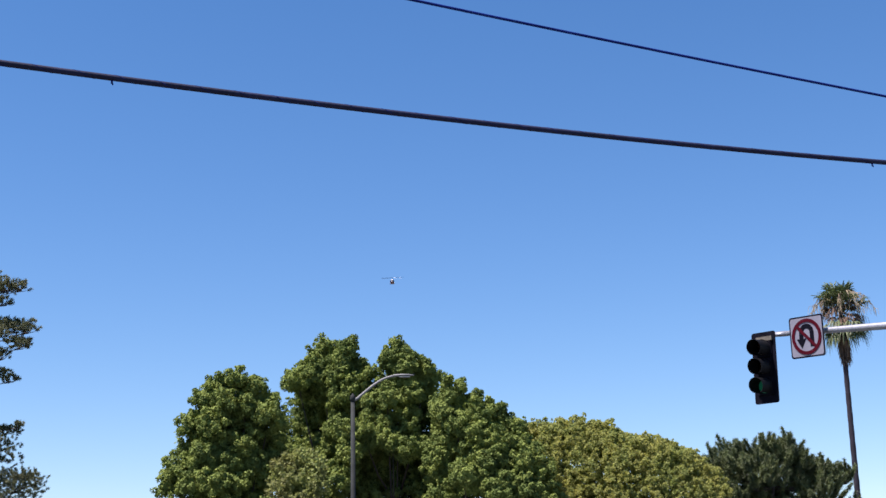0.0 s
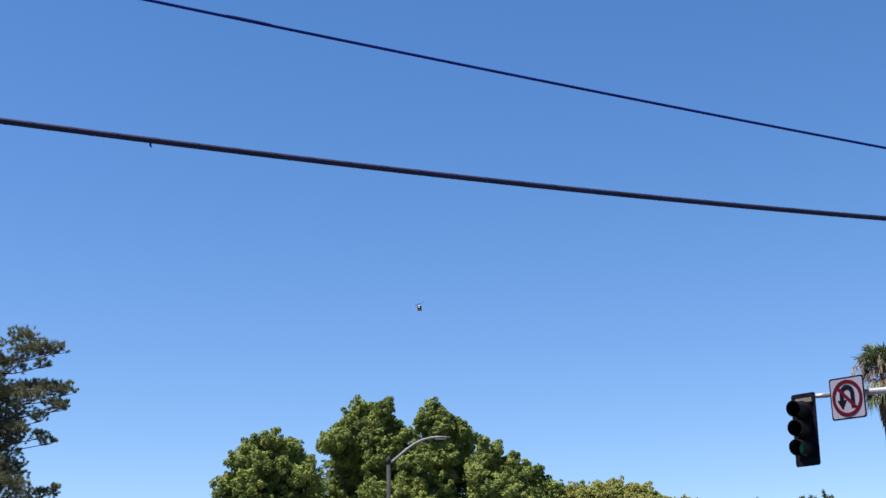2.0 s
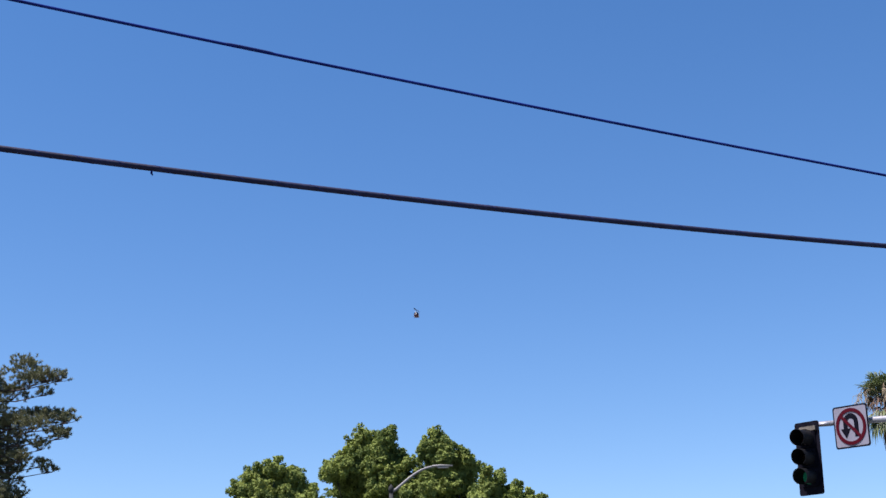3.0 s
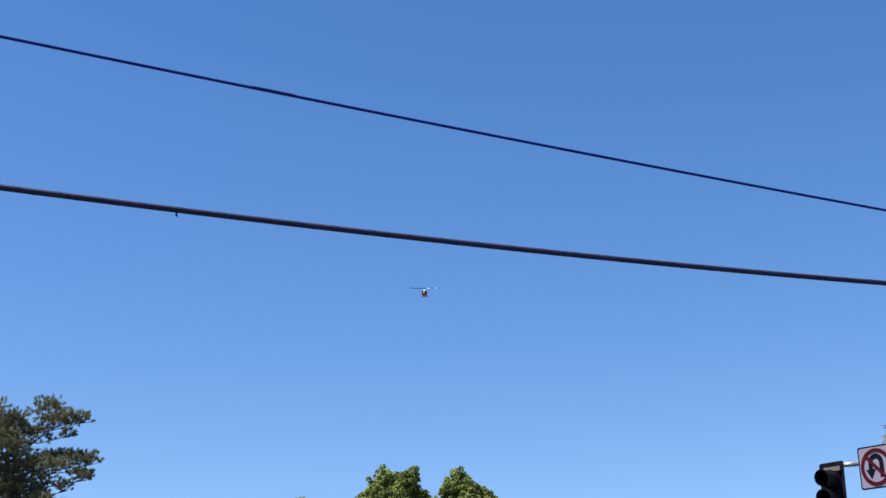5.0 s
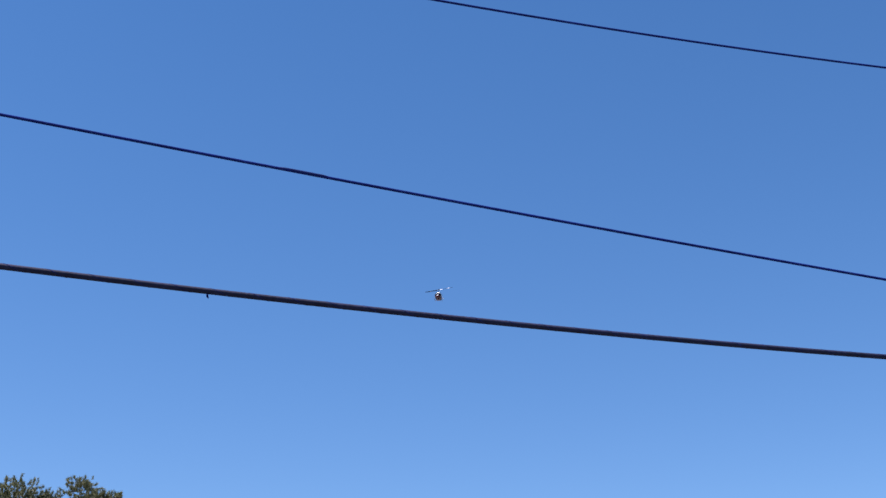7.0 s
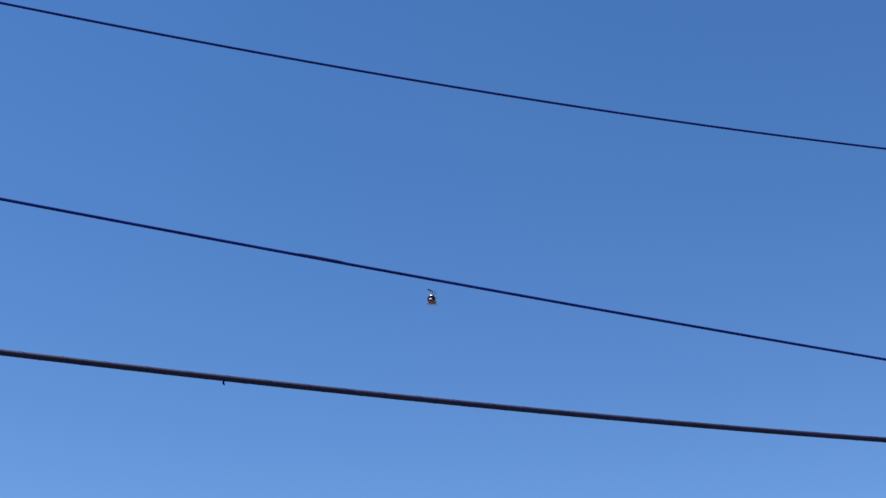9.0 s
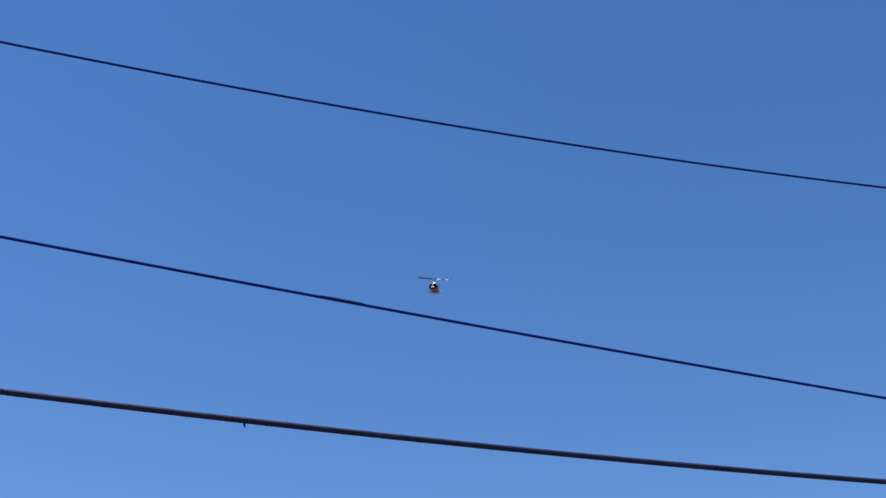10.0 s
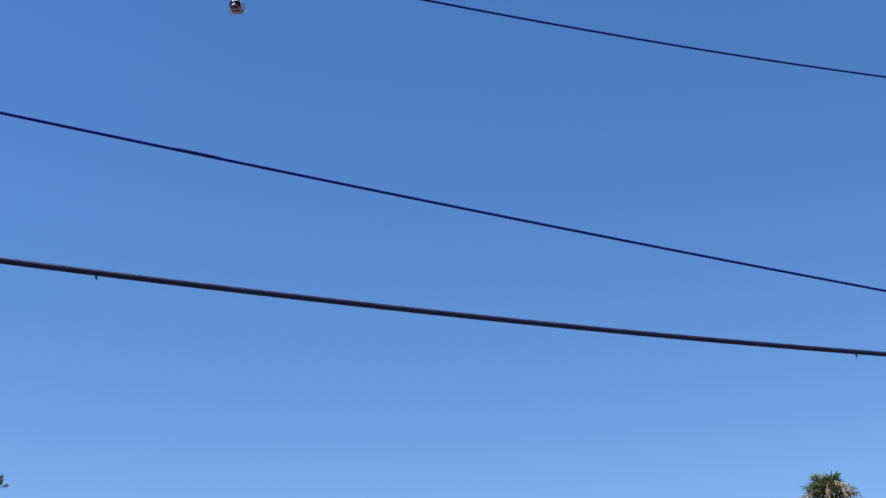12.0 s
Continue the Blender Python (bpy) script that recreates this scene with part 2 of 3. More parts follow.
def broadleaf(label, depth, lobes, mat, low=(), size=0.1, reach=0.19, per=70, seed=1, swell=0.9, fill=2600, spread=0.42, category="tree"):
    """A crown of boughs (x, height, radius and how far back), each set round with domed tufts of leaves, on a forked trunk.
    low: the wide boughs under them."""
    global rng
    rng = np.random.default_rng(seed)
    bx = sum(l[0] for l in lobes) / len(lobes)
    tree = empty("tree", pose(bx, depth, 0), label=label, category=category, group="broadleaf trees")
    centres, places, outs = [], [], []
    top = max(l[1] for l in lobes)
    # boughs between neighbours, a little further in
    between = []
    for i, p in enumerate(lobes):
        for q in lobes[i + 1:]:
            if min(p[2], q[2]) > 0.35 and math.hypot(p[0] - q[0], p[1] - q[1]) < 1.6 * (p[2] + q[2]):
                deep = [l[3] if len(l) > 3 else 0.0 for l in (p, q)]
                between.append(((p[0] + q[0]) / 2, (p[1] + q[1]) / 2 - 0.05, 0.46 * (p[2] + q[2]), max(deep) + 0.45))
    # slim tips stand on wider shoots
    for x, z, r, *back in lobes:
        if r < 0.35:
            between += [(x, z - 0.3, r * 1.25, 0.1), (x + 0.05, z - 0.66, r * 1.7, 0.3)]
    for x, z, r, *back in (*lobes, *between, *low):
        r *= swell
        c = np.array((x - bx, back[0] if back else rng.uniform(-0.3, 0.3), z))
        centres.append(c)
        n = int(6 + 0.52 * 4 * r * r / (reach * reach))
        spots = sphere_spots(n)
        spots = unit(spots + rng.normal(0, 0.16, spots.shape))
        spots = spots[(spots[:, 2] > -0.75) & (spots[:, 1] < 0.8)]
        stems = c + spots * (r - 0.45 * reach) * rng.uniform(0.66, 1.16, (len(spots), 1)) * np.array((1.0, 1.1, 1.0))
        v, o = leaf_tufts(stems, spots, reach, per)
        places.append(v)
        outs.append(o)
        # a few shoots stand out above the bough
        k = 2 + int(5 * r)
        a = rng.uniform(0, 2 * math.pi, k)
        tips = unit(np.stack((np.cos(a) * 0.75, np.sin(a) * 0.75, rng.uniform(0.5, 1.4, k)), 1))
        v, o = leaf_tufts(c + tips * r * rng.uniform(1.0, 1.22, (k, 1)), tips, reach * 0.72, per * 0.6)
        places.append(v)
        outs.append(o)
        # sparse leaves deep inside
        k = int(fill * r * r)
        ball = unit(rng.normal(0, 1, (k, 3)))
        places.append(c + ball * r * 0.7 * rng.uniform(0.2, 1.0, (k, 1)))
        outs.append(ball)
    bm = bmesh.new()
    limbs(bm, (0, 1.4, -0.1), (0, 1.4, top * 0.55), centres[: len(lobes): 3], 0.16)
    part("trunk", bm, M_BARK, tree, smooth=True)
    v, t = leaves(np.concatenate(places), np.concatenate(outs), size, spread)
    sheet("crown", v, t, mat, tree)
    return tree


broadleaf("rounded broadleaf tree with dense mid-green foliage in clumps", 58, (
    (-9.04, 11.98, 0.58), (-9.91, 11.75, 0.56), (-8.16, 11.67, 0.44), (-7.54, 11.19, 0.33, 0.5), (-10.53, 11.18, 0.5), (-9.46, 10.96, 0.58, -0.6),
    (-8.59, 10.8, 0.58, -0.3), (-11.08, 9.93, 0.6), (-9.93, 9.98, 0.71, -0.8), (-9.24, 10.11, 0.54, 0.9), (-7.69, 10.36, 0.63, -0.5),
    (-7.12, 9.94, 0.37), (-8.55, 9.5, 0.69, 1.6), (-8.7, 9.03, 0.52, -0.6), (-10.22, 8.53, 0.68, -1.1), (-11.39, 8.13, 0.62, -0.8),
    (-11.8, 7.3, 0.55, -0.6), (-9.15, 8.37, 0.59, -0.7), (-8.07, 8.2, 0.57, -0.3), (-9.64, 7.35, 0.74, -1.6), (-8.8, 7.39, 0.58, -1.0),
    (-10.68, 7.39, 0.67, -1.5), (-8.16, 7.4, 0.68, 1.2), (-7.53, 8.58, 0.59, 1.5)), M_LEAF,
    ((-9.6, 10.2, 1.0, 1.8), (-8.2, 10.0, 0.9, 2.0), (-10.4, 9.0, 1.1, 0.8), (-9.2, 8.6, 1.2, 1.0), (-10.6, 6.0, 1.5, -0.5), (-8.6, 5.6, 1.7, -0.2), (-11.6, 5.6, 1.0, 0.2)), seed=3)
broadleaf("tall broadleaf tree with a dark hollow under its crown top", 62, (
    (-5.61, 14.19, 0.54), (-6.13, 13.73, 0.5), (-4.51, 14.01, 0.58), (-4.94, 13.39, 0.62, -0.5), (-6.2, 12.98, 0.64, -0.3), (-7.16, 12.59, 0.5),
    (-6.77, 12.45, 0.64, -0.9), (-5.03, 12.62, 0.64, -0.7), (-4.21, 12.21, 0.62, -0.6), (-4.81, 11.57, 0.63, -0.8), (-5.65, 12.01, 0.52, 0.5),
    (-6.5, 12.3, 0.8, 2.6), (-6.23, 11.33, 0.7, 3.4), (-6.74, 10.46, 0.6, 3.6), (-5.0, 10.21, 0.63, -1.0),
    (-4.48, 9.47, 0.6, -1.2), (-5.29, 9.18, 0.55, -1.2), (-5.36, 8.25, 0.65, -1.5), (-4.57, 8.25, 0.65, -1.4), (-3.52, 12.82, 0.52),
    (-3.39, 11.46, 0.62, -0.6), (-3.69, 10.75, 0.63, 0.8)), M_LEAF,
    ((-5.3, 12.9, 0.9, 1.2), (-6.4, 12.6, 0.8, 1.3), (-4.3, 11.2, 1.0, 1.4), (-6.6, 9.4, 1.0, 1.8), (-5.0, 9.2, 1.2, 0.8), (-6.4, 7.2, 1.5, 0.4), (-4.4, 6.4, 1.7, 0.0), (-6.9, 11.2, 1.4, 4.2), (-7.6, 9.9, 1.3, 4.0)), seed=5)
broadleaf("pointed broadleaf tree with glossy green foliage", 61, (
    (-2.13, 13.96, 0.34), (-2.49, 13.55, 0.47), (-1.67, 13.48, 0.47), (-2.75, 13.09, 0.47), (-1.93, 12.91, 0.59, -0.3), (-1.22, 12.95, 0.43),
    (-0.84, 12.91, 0.33), (-0.51, 12.42, 0.37), (-1.85, 12.5, 0.79, 1.8), (-2.63, 11.36, 0.62, -0.8), (-3.36, 11.34, 0.43, -0.4),
    (-1.49, 11.61, 0.59, -0.3), (-1.35, 11.02, 0.63, 1.9), (-1.65, 10.1, 0.4, -0.6), (-4.8, 9.9, 0.62, -0.8), (-3.79, 9.96, 0.6, -0.9),
    (-2.96, 9.77, 0.6, -0.7), (-4.37, 8.89, 0.61, -1.2), (-2.4, 9.37, 0.62, -1.0), (-1.5, 9.02, 0.67, -1.2), (-2.93, 8.43, 0.83, 1.6),
    (-1.6, 8.01, 0.93, 1.8), (-4.75, 7.65, 0.61, -1.5), (-3.75, 7.62, 0.82, 1.5)), M_LEAF,
    ((-1.2, 12.0, 0.8, 1.4), (-2.6, 12.2, 0.8, 1.6), (-0.6, 11.2, 0.8, 1.4), (-2.4, 10.4, 1.0, 1.6), (-3.6, 9.0, 1.0, 1.4), (-0.9, 9.6, 1.0, 1.4), (-3.2, 6.6, 1.6, 1.6), (-1.4, 6.2, 1.7, 1.6), (-0.4, 7.6, 1.3, 1.8), (-2.2, 8.4, 1.5, 2.6), (-3.8, 10.6, 1.0, 2.4), (-0.5, 10.5, 0.8, 1.8), (-0.3, 9.4, 0.9, 2.0)), seed=8)
broadleaf("sloping broadleaf tree with thin upright tips of foliage", 58, (
    (0.05, 11.75, 0.22), (0.6, 11.66, 0.22), (1.3, 11.08, 0.24), (1.85, 10.76, 0.22), (2.32, 10.48, 0.22), (0.23, 11.0, 0.4),
    (-0.22, 10.33, 0.56, -0.5), (1.04, 10.5, 0.4), (1.6, 10.0, 0.5, -0.3), (0.39, 9.76, 0.65, -0.7), (2.51, 9.82, 0.43), (3.08, 9.66, 0.4),
    (1.13, 9.14, 0.66, -1), (2.07, 8.94, 0.66, -0.9), (2.89, 8.88, 0.57, -0.5), (-0.2, 9.48, 0.53, 0.6), (-0.59, 8.48, 0.57, -0.5),
    (1.65, 8.04, 0.7, -1.4), (0.6, 7.45, 0.78, -2.0), (2.96, 7.85, 0.7, -1.2), (0.07, 8.4, 0.49, 1.4), (1.97, 6.88, 0.78, -1.9),
    (3.28, 6.88, 0.65, -1.6), (3.58, 8.47, 0.47, -0.6)), M_LEAF,
    ((0.6, 10.2, 0.62, 0.9), (1.7, 9.5, 0.75, 0.8), (0.4, 8.8, 0.9, 0.9), (2.6, 8.6, 0.9, 0.6), (1.4, 7.4, 1.1, 0.2), (3.2, 7.2, 0.9, 0.2), (0.6, 5.6, 1.4, -0.6), (2.6, 5.4, 1.5, -0.6), (-0.3, 11.0, 0.5, 1.6), (-0.3, 8.2, 0.9, 1.8), (-0.2, 7.0, 1.0, 1.6), (3.9, 7.7, 0.7, -0.7), (4.0, 6.5, 0.9, -0.8)), seed=11)
broadleaf("wide low tree with fine yellow-olive foliage", 60, (
    (3.24, 9.8, 0.5), (4.1, 9.85, 0.5), (4.95, 9.8, 0.5), (5.8, 9.85, 0.55), (6.5, 9.65, 0.55), (7.1, 9.75, 0.5), (7.9, 9.2, 0.5), (8.7, 9.05, 0.5),
    (9.4, 8.95, 0.5), (10.0, 8.75, 0.5), (10.55, 8.4, 0.5), (11.05, 8.0, 0.5), (11.55, 7.55, 0.5), (11.95, 7.0, 0.5), (4.5, 9.2, 0.75, -0.5),
    (5.7, 9.0, 0.85, -0.8), (6.9, 8.9, 0.85, -0.9), (8.0, 8.5, 0.85, -0.9), (9.1, 8.3, 0.85, -0.9), (10.1, 7.9, 0.85, -0.8), (10.9, 7.2, 0.8, -0.7)), M_LEAF_OLIVE,
    ((4.6, 8.2, 0.9, -1.0), (5.9, 7.9, 1.0, -1.4), (7.3, 7.8, 1.0, -1.6), (8.6, 7.4, 1.0, -1.6), (9.8, 6.9, 1.0, -1.5), (10.9, 6.4, 0.9, -1.1), (5.2, 6.8, 1.2, -1.4),
     (7.0, 6.6, 1.2, -1.9), (8.7, 6.2, 1.2, -1.9), (10.2, 5.7, 1.1, -1.5), (11.5, 6.1, 0.8, -0.3), (7.4, 5.0, 1.7, -1.2), (9.6, 4.8, 1.6, -1.0), (5.4, 5.2, 1.5, -1.0), (4.0, 7.4, 1.0, 0.6), (4.0, 5.8, 1.3, 0.4), (4.6, 7.4, 1.2, 1.6), (5.6, 6.4, 1.5, 1.6), (6.8, 7.0, 1.5, 1.4), (8.4, 6.6, 1.5, 1.4)),
    size=0.085, reach=0.12, per=42, seed=14, swell=0.9, fill=2200, spread=0.7)
broadleaf("slight pale tree with thin, partly browned foliage", 55.5, (
    (-6.9, 7.9, 0.4), (-6.4, 8.2, 0.42), (-5.75, 8.35, 0.4), (-5.3, 7.9, 0.4), (-6.1, 7.5, 0.5), (-6.8, 7.1, 0.6), (-5.3, 7.1, 0.5), (-6.0, 6.3, 0.9)), M_LEAF_PALE, size=0.12, reach=0.16, per=15, seed=17, fill=200, spread=0.7)


def tufts(at, ways, length, count, width, needle, flare):
    """A brush of needles at each shoot."""
    n = len(at)
    a = np.repeat(at, count, 0)
    w = np.repeat(unit(ways), count, 0)
    along = rng.uniform(0, 1, (n * count, 1))
    out = unit(w * rng.uniform(0.4, 1.2, (n * count, 1)) + rng.normal(0, flare, (n * count, 3)))
    base = a + w * along * (length * np.repeat(rng.uniform(0.5, 1.4, (n, 1)), count, 0))
    s = needle * rng.uniform(0.7, 1.2, (n * count, 1))
    side = unit(np.cross(out, rng.normal(0, 1, (n * count, 3)))) * width
    verts = np.stack((base - side, base + side, base + out * s), 1).reshape(-1, 3)
    return verts, np.arange(n * count * 3).reshape(-1, 3)


def conifer(name, label, base, height, pads, mat, length, count, width, needle, per, seed, lift, flare, group, swell=1.0):
    """Trunk, a bent branch to each pad (x, height, half width, half height) and brushes of needles on the pads."""
    global rng
    rng = np.random.default_rng(seed)
    bx, by = base
    tree = empty(name, pose(bx, by, 0), label=label, category="tree", group=group)
    bm = bmesh.new()
    spine = [Vector((0.15 * math.sin(k), 0.12 * math.cos(1.3 * k), height * k / 7 - 0.1 * (k == 0))) for k in range(8)]
    tube(bm, spine, [0.26 * (1 - 0.115 * k) for k in range(8)], 10)
    at, ways = [], []
    for x, z, rx, rz in pads:
        rx, rz = rx * swell, rz * swell
        c = Vector((x - bx, rng.uniform(-0.9, 0.9) * min(1.3, rx + 0.3), z))
        h = min(6.99, max(1.0, (c.z - 0.25) / height * 7))
        s = spine[int(h)].lerp(spine[int(h) + 1], h % 1)
        low = c + Vector((0, 0, -rz * 0.75))
        m1 = s.lerp(low, 0.45) + Vector((0, 0, -0.12))
        tube(bm, [s, m1, low], [0.034, 0.02, 0.01], 6)
        n = int(per * rx * (0.5 * rx + rz) + 14)
        spots = unit(rng.normal(0, 1, (n, 3)))
        spots[:, 2] = np.where(spots[:, 2] < -0.6, -spots[:, 2], spots[:, 2])
        p = np.array(c) + spots * np.array((rx, rx * 0.95, rz)) * rng.uniform(0.35, 1.25, (n, 1))
        at.append(p)
        ways.append(unit(spots * np.array((1, 1, 0.7)) + np.array((0, 0, lift)) + rng.normal(0, 0.25, (n, 3))))
        for q in p[:: max(1, n // 10)]:
            tube(bm, [m1.lerp(low, 0.8), low.lerp(Vector(q), 0.5) + Vector((0, 0, -0.05)), q], [0.014, 0.009, 0.004], 4, caps=False)
    part("trunk", bm, M_BARK, tree, smooth=True)
    v, t = tufts(np.concatenate(at), np.concatenate(ways), length, count, width, needle, flare)
    sheet("crown", v, t, mat, tree)
    return tree


conifer("pine_tree", "open pine with layered pads of olive needles and bare dark branches", (-16.8, 45), 12.6, (
    (-15.9, 13.46, 0.52, 0.36), (-16.75, 12.95, 0.34, 0.24), (-14.93, 13.0, 0.43, 0.17), (-14.5, 13.08, 0.19, 0.13), (-14.98, 12.5, 0.2, 0.1), (-17.1, 12.74, 0.45, 0.36),
    (-15.48, 11.87, 0.58, 0.18), (-14.68, 11.69, 0.47, 0.2), (-14.05, 11.55, 0.24, 0.2), (-14.25, 10.97, 0.29, 0.16), (-14.91, 10.65, 0.2, 0.16), (-16.93, 11.94, 0.6, 0.48),
    (-16.59, 11.22, 0.5, 0.4), (-17.05, 10.65, 0.6, 0.45), (-14.65, 9.89, 0.21, 0.1), (-15.05, 10.12, 0.21, 0.11), (-16.1, 9.79, 0.4, 0.4), (-15.9, 8.96, 0.5, 0.36),
    (-14.84, 8.19, 0.36, 0.1), (-14.28, 8.27, 0.13, 0.08), (-15.7, 8.2, 0.6, 0.34)) + tuple(
    (-18.0 + 0.5 * (k % 2), 13.0 - 0.85 * k, 1.0 + 0.08 * k, 0.6) for k in range(8)) + (
    (-15.5, 7.4, 1.0, 0.5), (-14.1, 6.4, 0.6, 0.35), (-16.0, 5.8, 1.9, 0.9), (-15.5, 12.95, 0.5, 0.2), (-16.2, 12.6, 0.45, 0.25), (-15.9, 11.5, 0.5, 0.22),
    (-15.1, 11.25, 0.45, 0.2), (-14.6, 11.2, 0.3, 0.14), (-15.7, 10.9, 0.4, 0.2), (-16.2, 10.4, 0.45, 0.35), (-15.6, 10.2, 0.3, 0.14), (-16.3, 8.6, 0.6, 0.5)),
    M_NEEDLE, 0.1, 44, 0.009, 0.1, 330, 21, 0.6, 0.8, "conifers", swell=1.15)
conifer("conifer", "dense dark green conifer with upright brush-like shoots", (15.6, 66), 8.2, (
    (16.5, 9.2, 0.16, 0.3), (14.2, 8.9, 0.9, 0.5), (15.3, 8.9, 0.7, 0.5), (16.2, 8.7, 0.7, 0.6), (17.0, 8.3, 0.7, 0.5), (17.9, 7.9, 0.6, 0.4), (18.5, 7.75, 0.45, 0.25), (19.25, 7.9, 0.22, 0.25),
    (13.2, 8.3, 0.8, 0.5), (12.3, 7.9, 0.8, 0.5), (14.6, 7.9, 1.1, 0.7), (16.4, 7.4, 1.1, 0.7), (17.7, 6.9, 0.8, 0.5), (13.2, 7.0, 1.2, 0.8), (15.2, 6.6, 1.4, 0.9), (17.0, 6.0, 1.3, 0.8),
    (18.6, 5.9, 0.7, 0.3), (19.4, 6.2, 0.3, 0.2), (13.8, 5.6, 1.6, 0.9), (16.2, 4.8, 1.7, 1.0)),
    M_NEEDLE_DARK, 0.72, 380, 0.018, 0.19, 44, 24, 1.3, 0.9, "conifers")


def palm(at, height, lean):
    """Fan palm: ringed trunk, hanging skirt of dead fronds, crown of stiff fans."""
    global rng
    rng = np.random.default_rng(31)
    tree = empty("palm_tree", pose(*at, 0), label="tall slim fan palm with a skirt of dead brown fronds", category="palm tree")
    bm = bmesh.new()
    n = 40
    tube(bm, [(lean * (k / n) ** 2, 0, height * k / n - 0.1 * (k == 0)) for k in range(n + 1)],
         [(0.24 if k < 2 else 0.17 - 0.05 * k / n) * (1.07 if k % 2 else 0.97) for k in range(n + 1)], 12)
    part("trunk", bm, M_PALM_BARK, tree, smooth=True)
    heart = np.array((lean, 0, height))

    def frond(way, stalk, fan, spread, droop, drop, mat, name):
        """A stalk with a fan of folded fingers whose tips hang."""
        way = unit(np.array(way, float))
        side = unit(np.cross(way, (0.05, 0.02, 1.0)))
        up = np.cross(side, way)
        root = heart + np.array((0, 0, drop))
        hub = root + way * stalk
        bm = bmesh.new()
        tube(bm, [Vector(root), Vector(root * 0.4 + hub * 0.6 + up * 0.06), Vector(hub)], [0.03, 0.022, 0.016], 4)
        fingers = 19
        for i in range(fingers):
            a = radians((i / (fingers - 1) - 0.5) * spread + rng.normal(0, 4))
            d = unit(way * math.cos(a) + side * math.sin(a) + up * rng.normal(0, 0.12))
            l = fan * (0.7 + 0.3 * math.cos(a)) * rng.uniform(0.75, 1.15)
            across = unit(np.cross(d, up)) * 0.034
            mid = hub + d * l * 0.5 + up * 0.03
            bend = hub + d * l * 0.82 + np.array((0, 0, -0.35 * droop * l))
            tip = bend + d * l * 0.12 + np.array((0, 0, -droop * l * rng.uniform(0.3, 0.9)))
            v = [bm.verts.new(q) for q in (hub, mid - across, mid + across, mid + up * 0.025, bend - across * 0.5, bend + across * 0.5, tip)]
            for f in ((0, 1, 3), (0, 3, 2), (1, 4, 3), (3, 4, 5), (3, 5, 2), (4, 6, 5)):
                bm.faces.new([v[k] for k in f])
        part(name, bm, mat, tree)

    def flower_stalk(a, reach, rise):
        """A long arching stalk hung with dry strands."""
        bm = bmesh.new()
        w = np.array((math.cos(a), math.sin(a), 0))
        arc = [heart + w * reach * q + np.array((0, 0, 0.1 + rise * math.sin(2.4 * q) - 0.75 * q ** 3)) for q in (k / 8 for k in range(9))]
        tube(bm, [Vector(q) for q in arc], [0.022 - 0.0018 * k for k in range(9)], 4)
        for k in range(3, 9):
            for j in range(7):
                p = arc[k] + rng.normal(0, 0.03, 3)
                l = rng.uniform(0.2, 0.6)
                out = w * rng.uniform(-0.1, 0.3) + rng.normal(0, 0.16, 3)
                tube(bm, [Vector(p), Vector(p + out * l + (0, 0, -0.3 * l)), Vector(p + out * l * 1.3 + (0, 0, -l))], [0.012, 0.011, 0.007], 3, caps=False)
        part("flower_stalk", bm, M_STALK, tree)

    for i in range(40):
        a, e = i * 2.4, rng.uniform(0.05, 1.0) ** 1.1 * 2.8
        frond((math.cos(a), math.sin(a), e), rng.uniform(0.6, 1.1), rng.uniform(0.6, 0.85), 220, 0.25, rng.uniform(-0.1, 0.3), M_FROND, "frond")
    for i in range(22):
        a, e = i * 2.4 + 0.9, rng.uniform(-1.4, -0.25)
        frond((math.cos(a), math.sin(a), e), rng.uniform(0.7, 1.1), rng.uniform(0.65, 0.9), 150, 0.7, rng.uniform(-0.7, -0.2), M_FROND, "frond")
    for i in range(15):
        a, e = i * 2.4 + 0.3, rng.uniform(-0.6, 0.5)
        frond((math.cos(a), math.sin(a), e), rng.uniform(0.45, 0.85), rng.uniform(0.5, 0.75), 110, 0.9, rng.uniform(-0.3, 0.3), M_FROND_DEAD, "dead_frond")
    for i in range(11):
        flower_stalk(i * 2.4 + 0.2, rng.uniform(1.2, 1.75), rng.uniform(0.55, 1.1))
    for i in range(34):
        a, e = i * 2.4 + 0.2, rng.uniform(-7.5, -3.2)
        frond((math.cos(a), math.sin(a), e), rng.uniform(0.3, 0.6), rng.uniform(0.5, 0.8), 46, 0.4, rng.uniform(-1.7, -0.4), M_FROND_DEAD, "dead_frond")
    return tree


palm((20.83, 70), 17.12, 0.1)

# ---- street lamp ----
LAMP = (-3.12, 45.0)
lamp = empty("street_lamp", pose(*LAMP, 0), label="grey street lamp with a curved arm and flat cobra head", category="street lamp")
bm = bmesh.new()
tube(bm, [(0, 0, 0), (0, 0, 0.25), (0, 0, 4.5), (0, 0, 8.9)], [0.13, 0.11, 0.088, 0.068], 14)
part("pole", bm, M_CONCRETE_POLE, lamp, smooth=True)
bm = bmesh.new()
tube(bm, [(0, 0, 8.85), (0, 0, 9.0), (0, 0, 9.06), (0, 0, 9.12)], [0.085, 0.09, 0.06, 0.01], 12)
part("cap", bm, M_CONCRETE_POLE, lamp, smooth=True)
bm = bmesh.new()
arc = [(0.02 + 1.42 * s, 0, 8.86 + 0.82 * math.sin(s * math.pi / 2) ** 1.15) for s in (k / 10 for k in range(11))]
tube(bm, arc, [0.045 - 0.001 * k for k in range(11)], 10)
part("arm", bm, M_LAMP, lamp, "pale curved steel arm", smooth=True)
bm = bmesh.new()
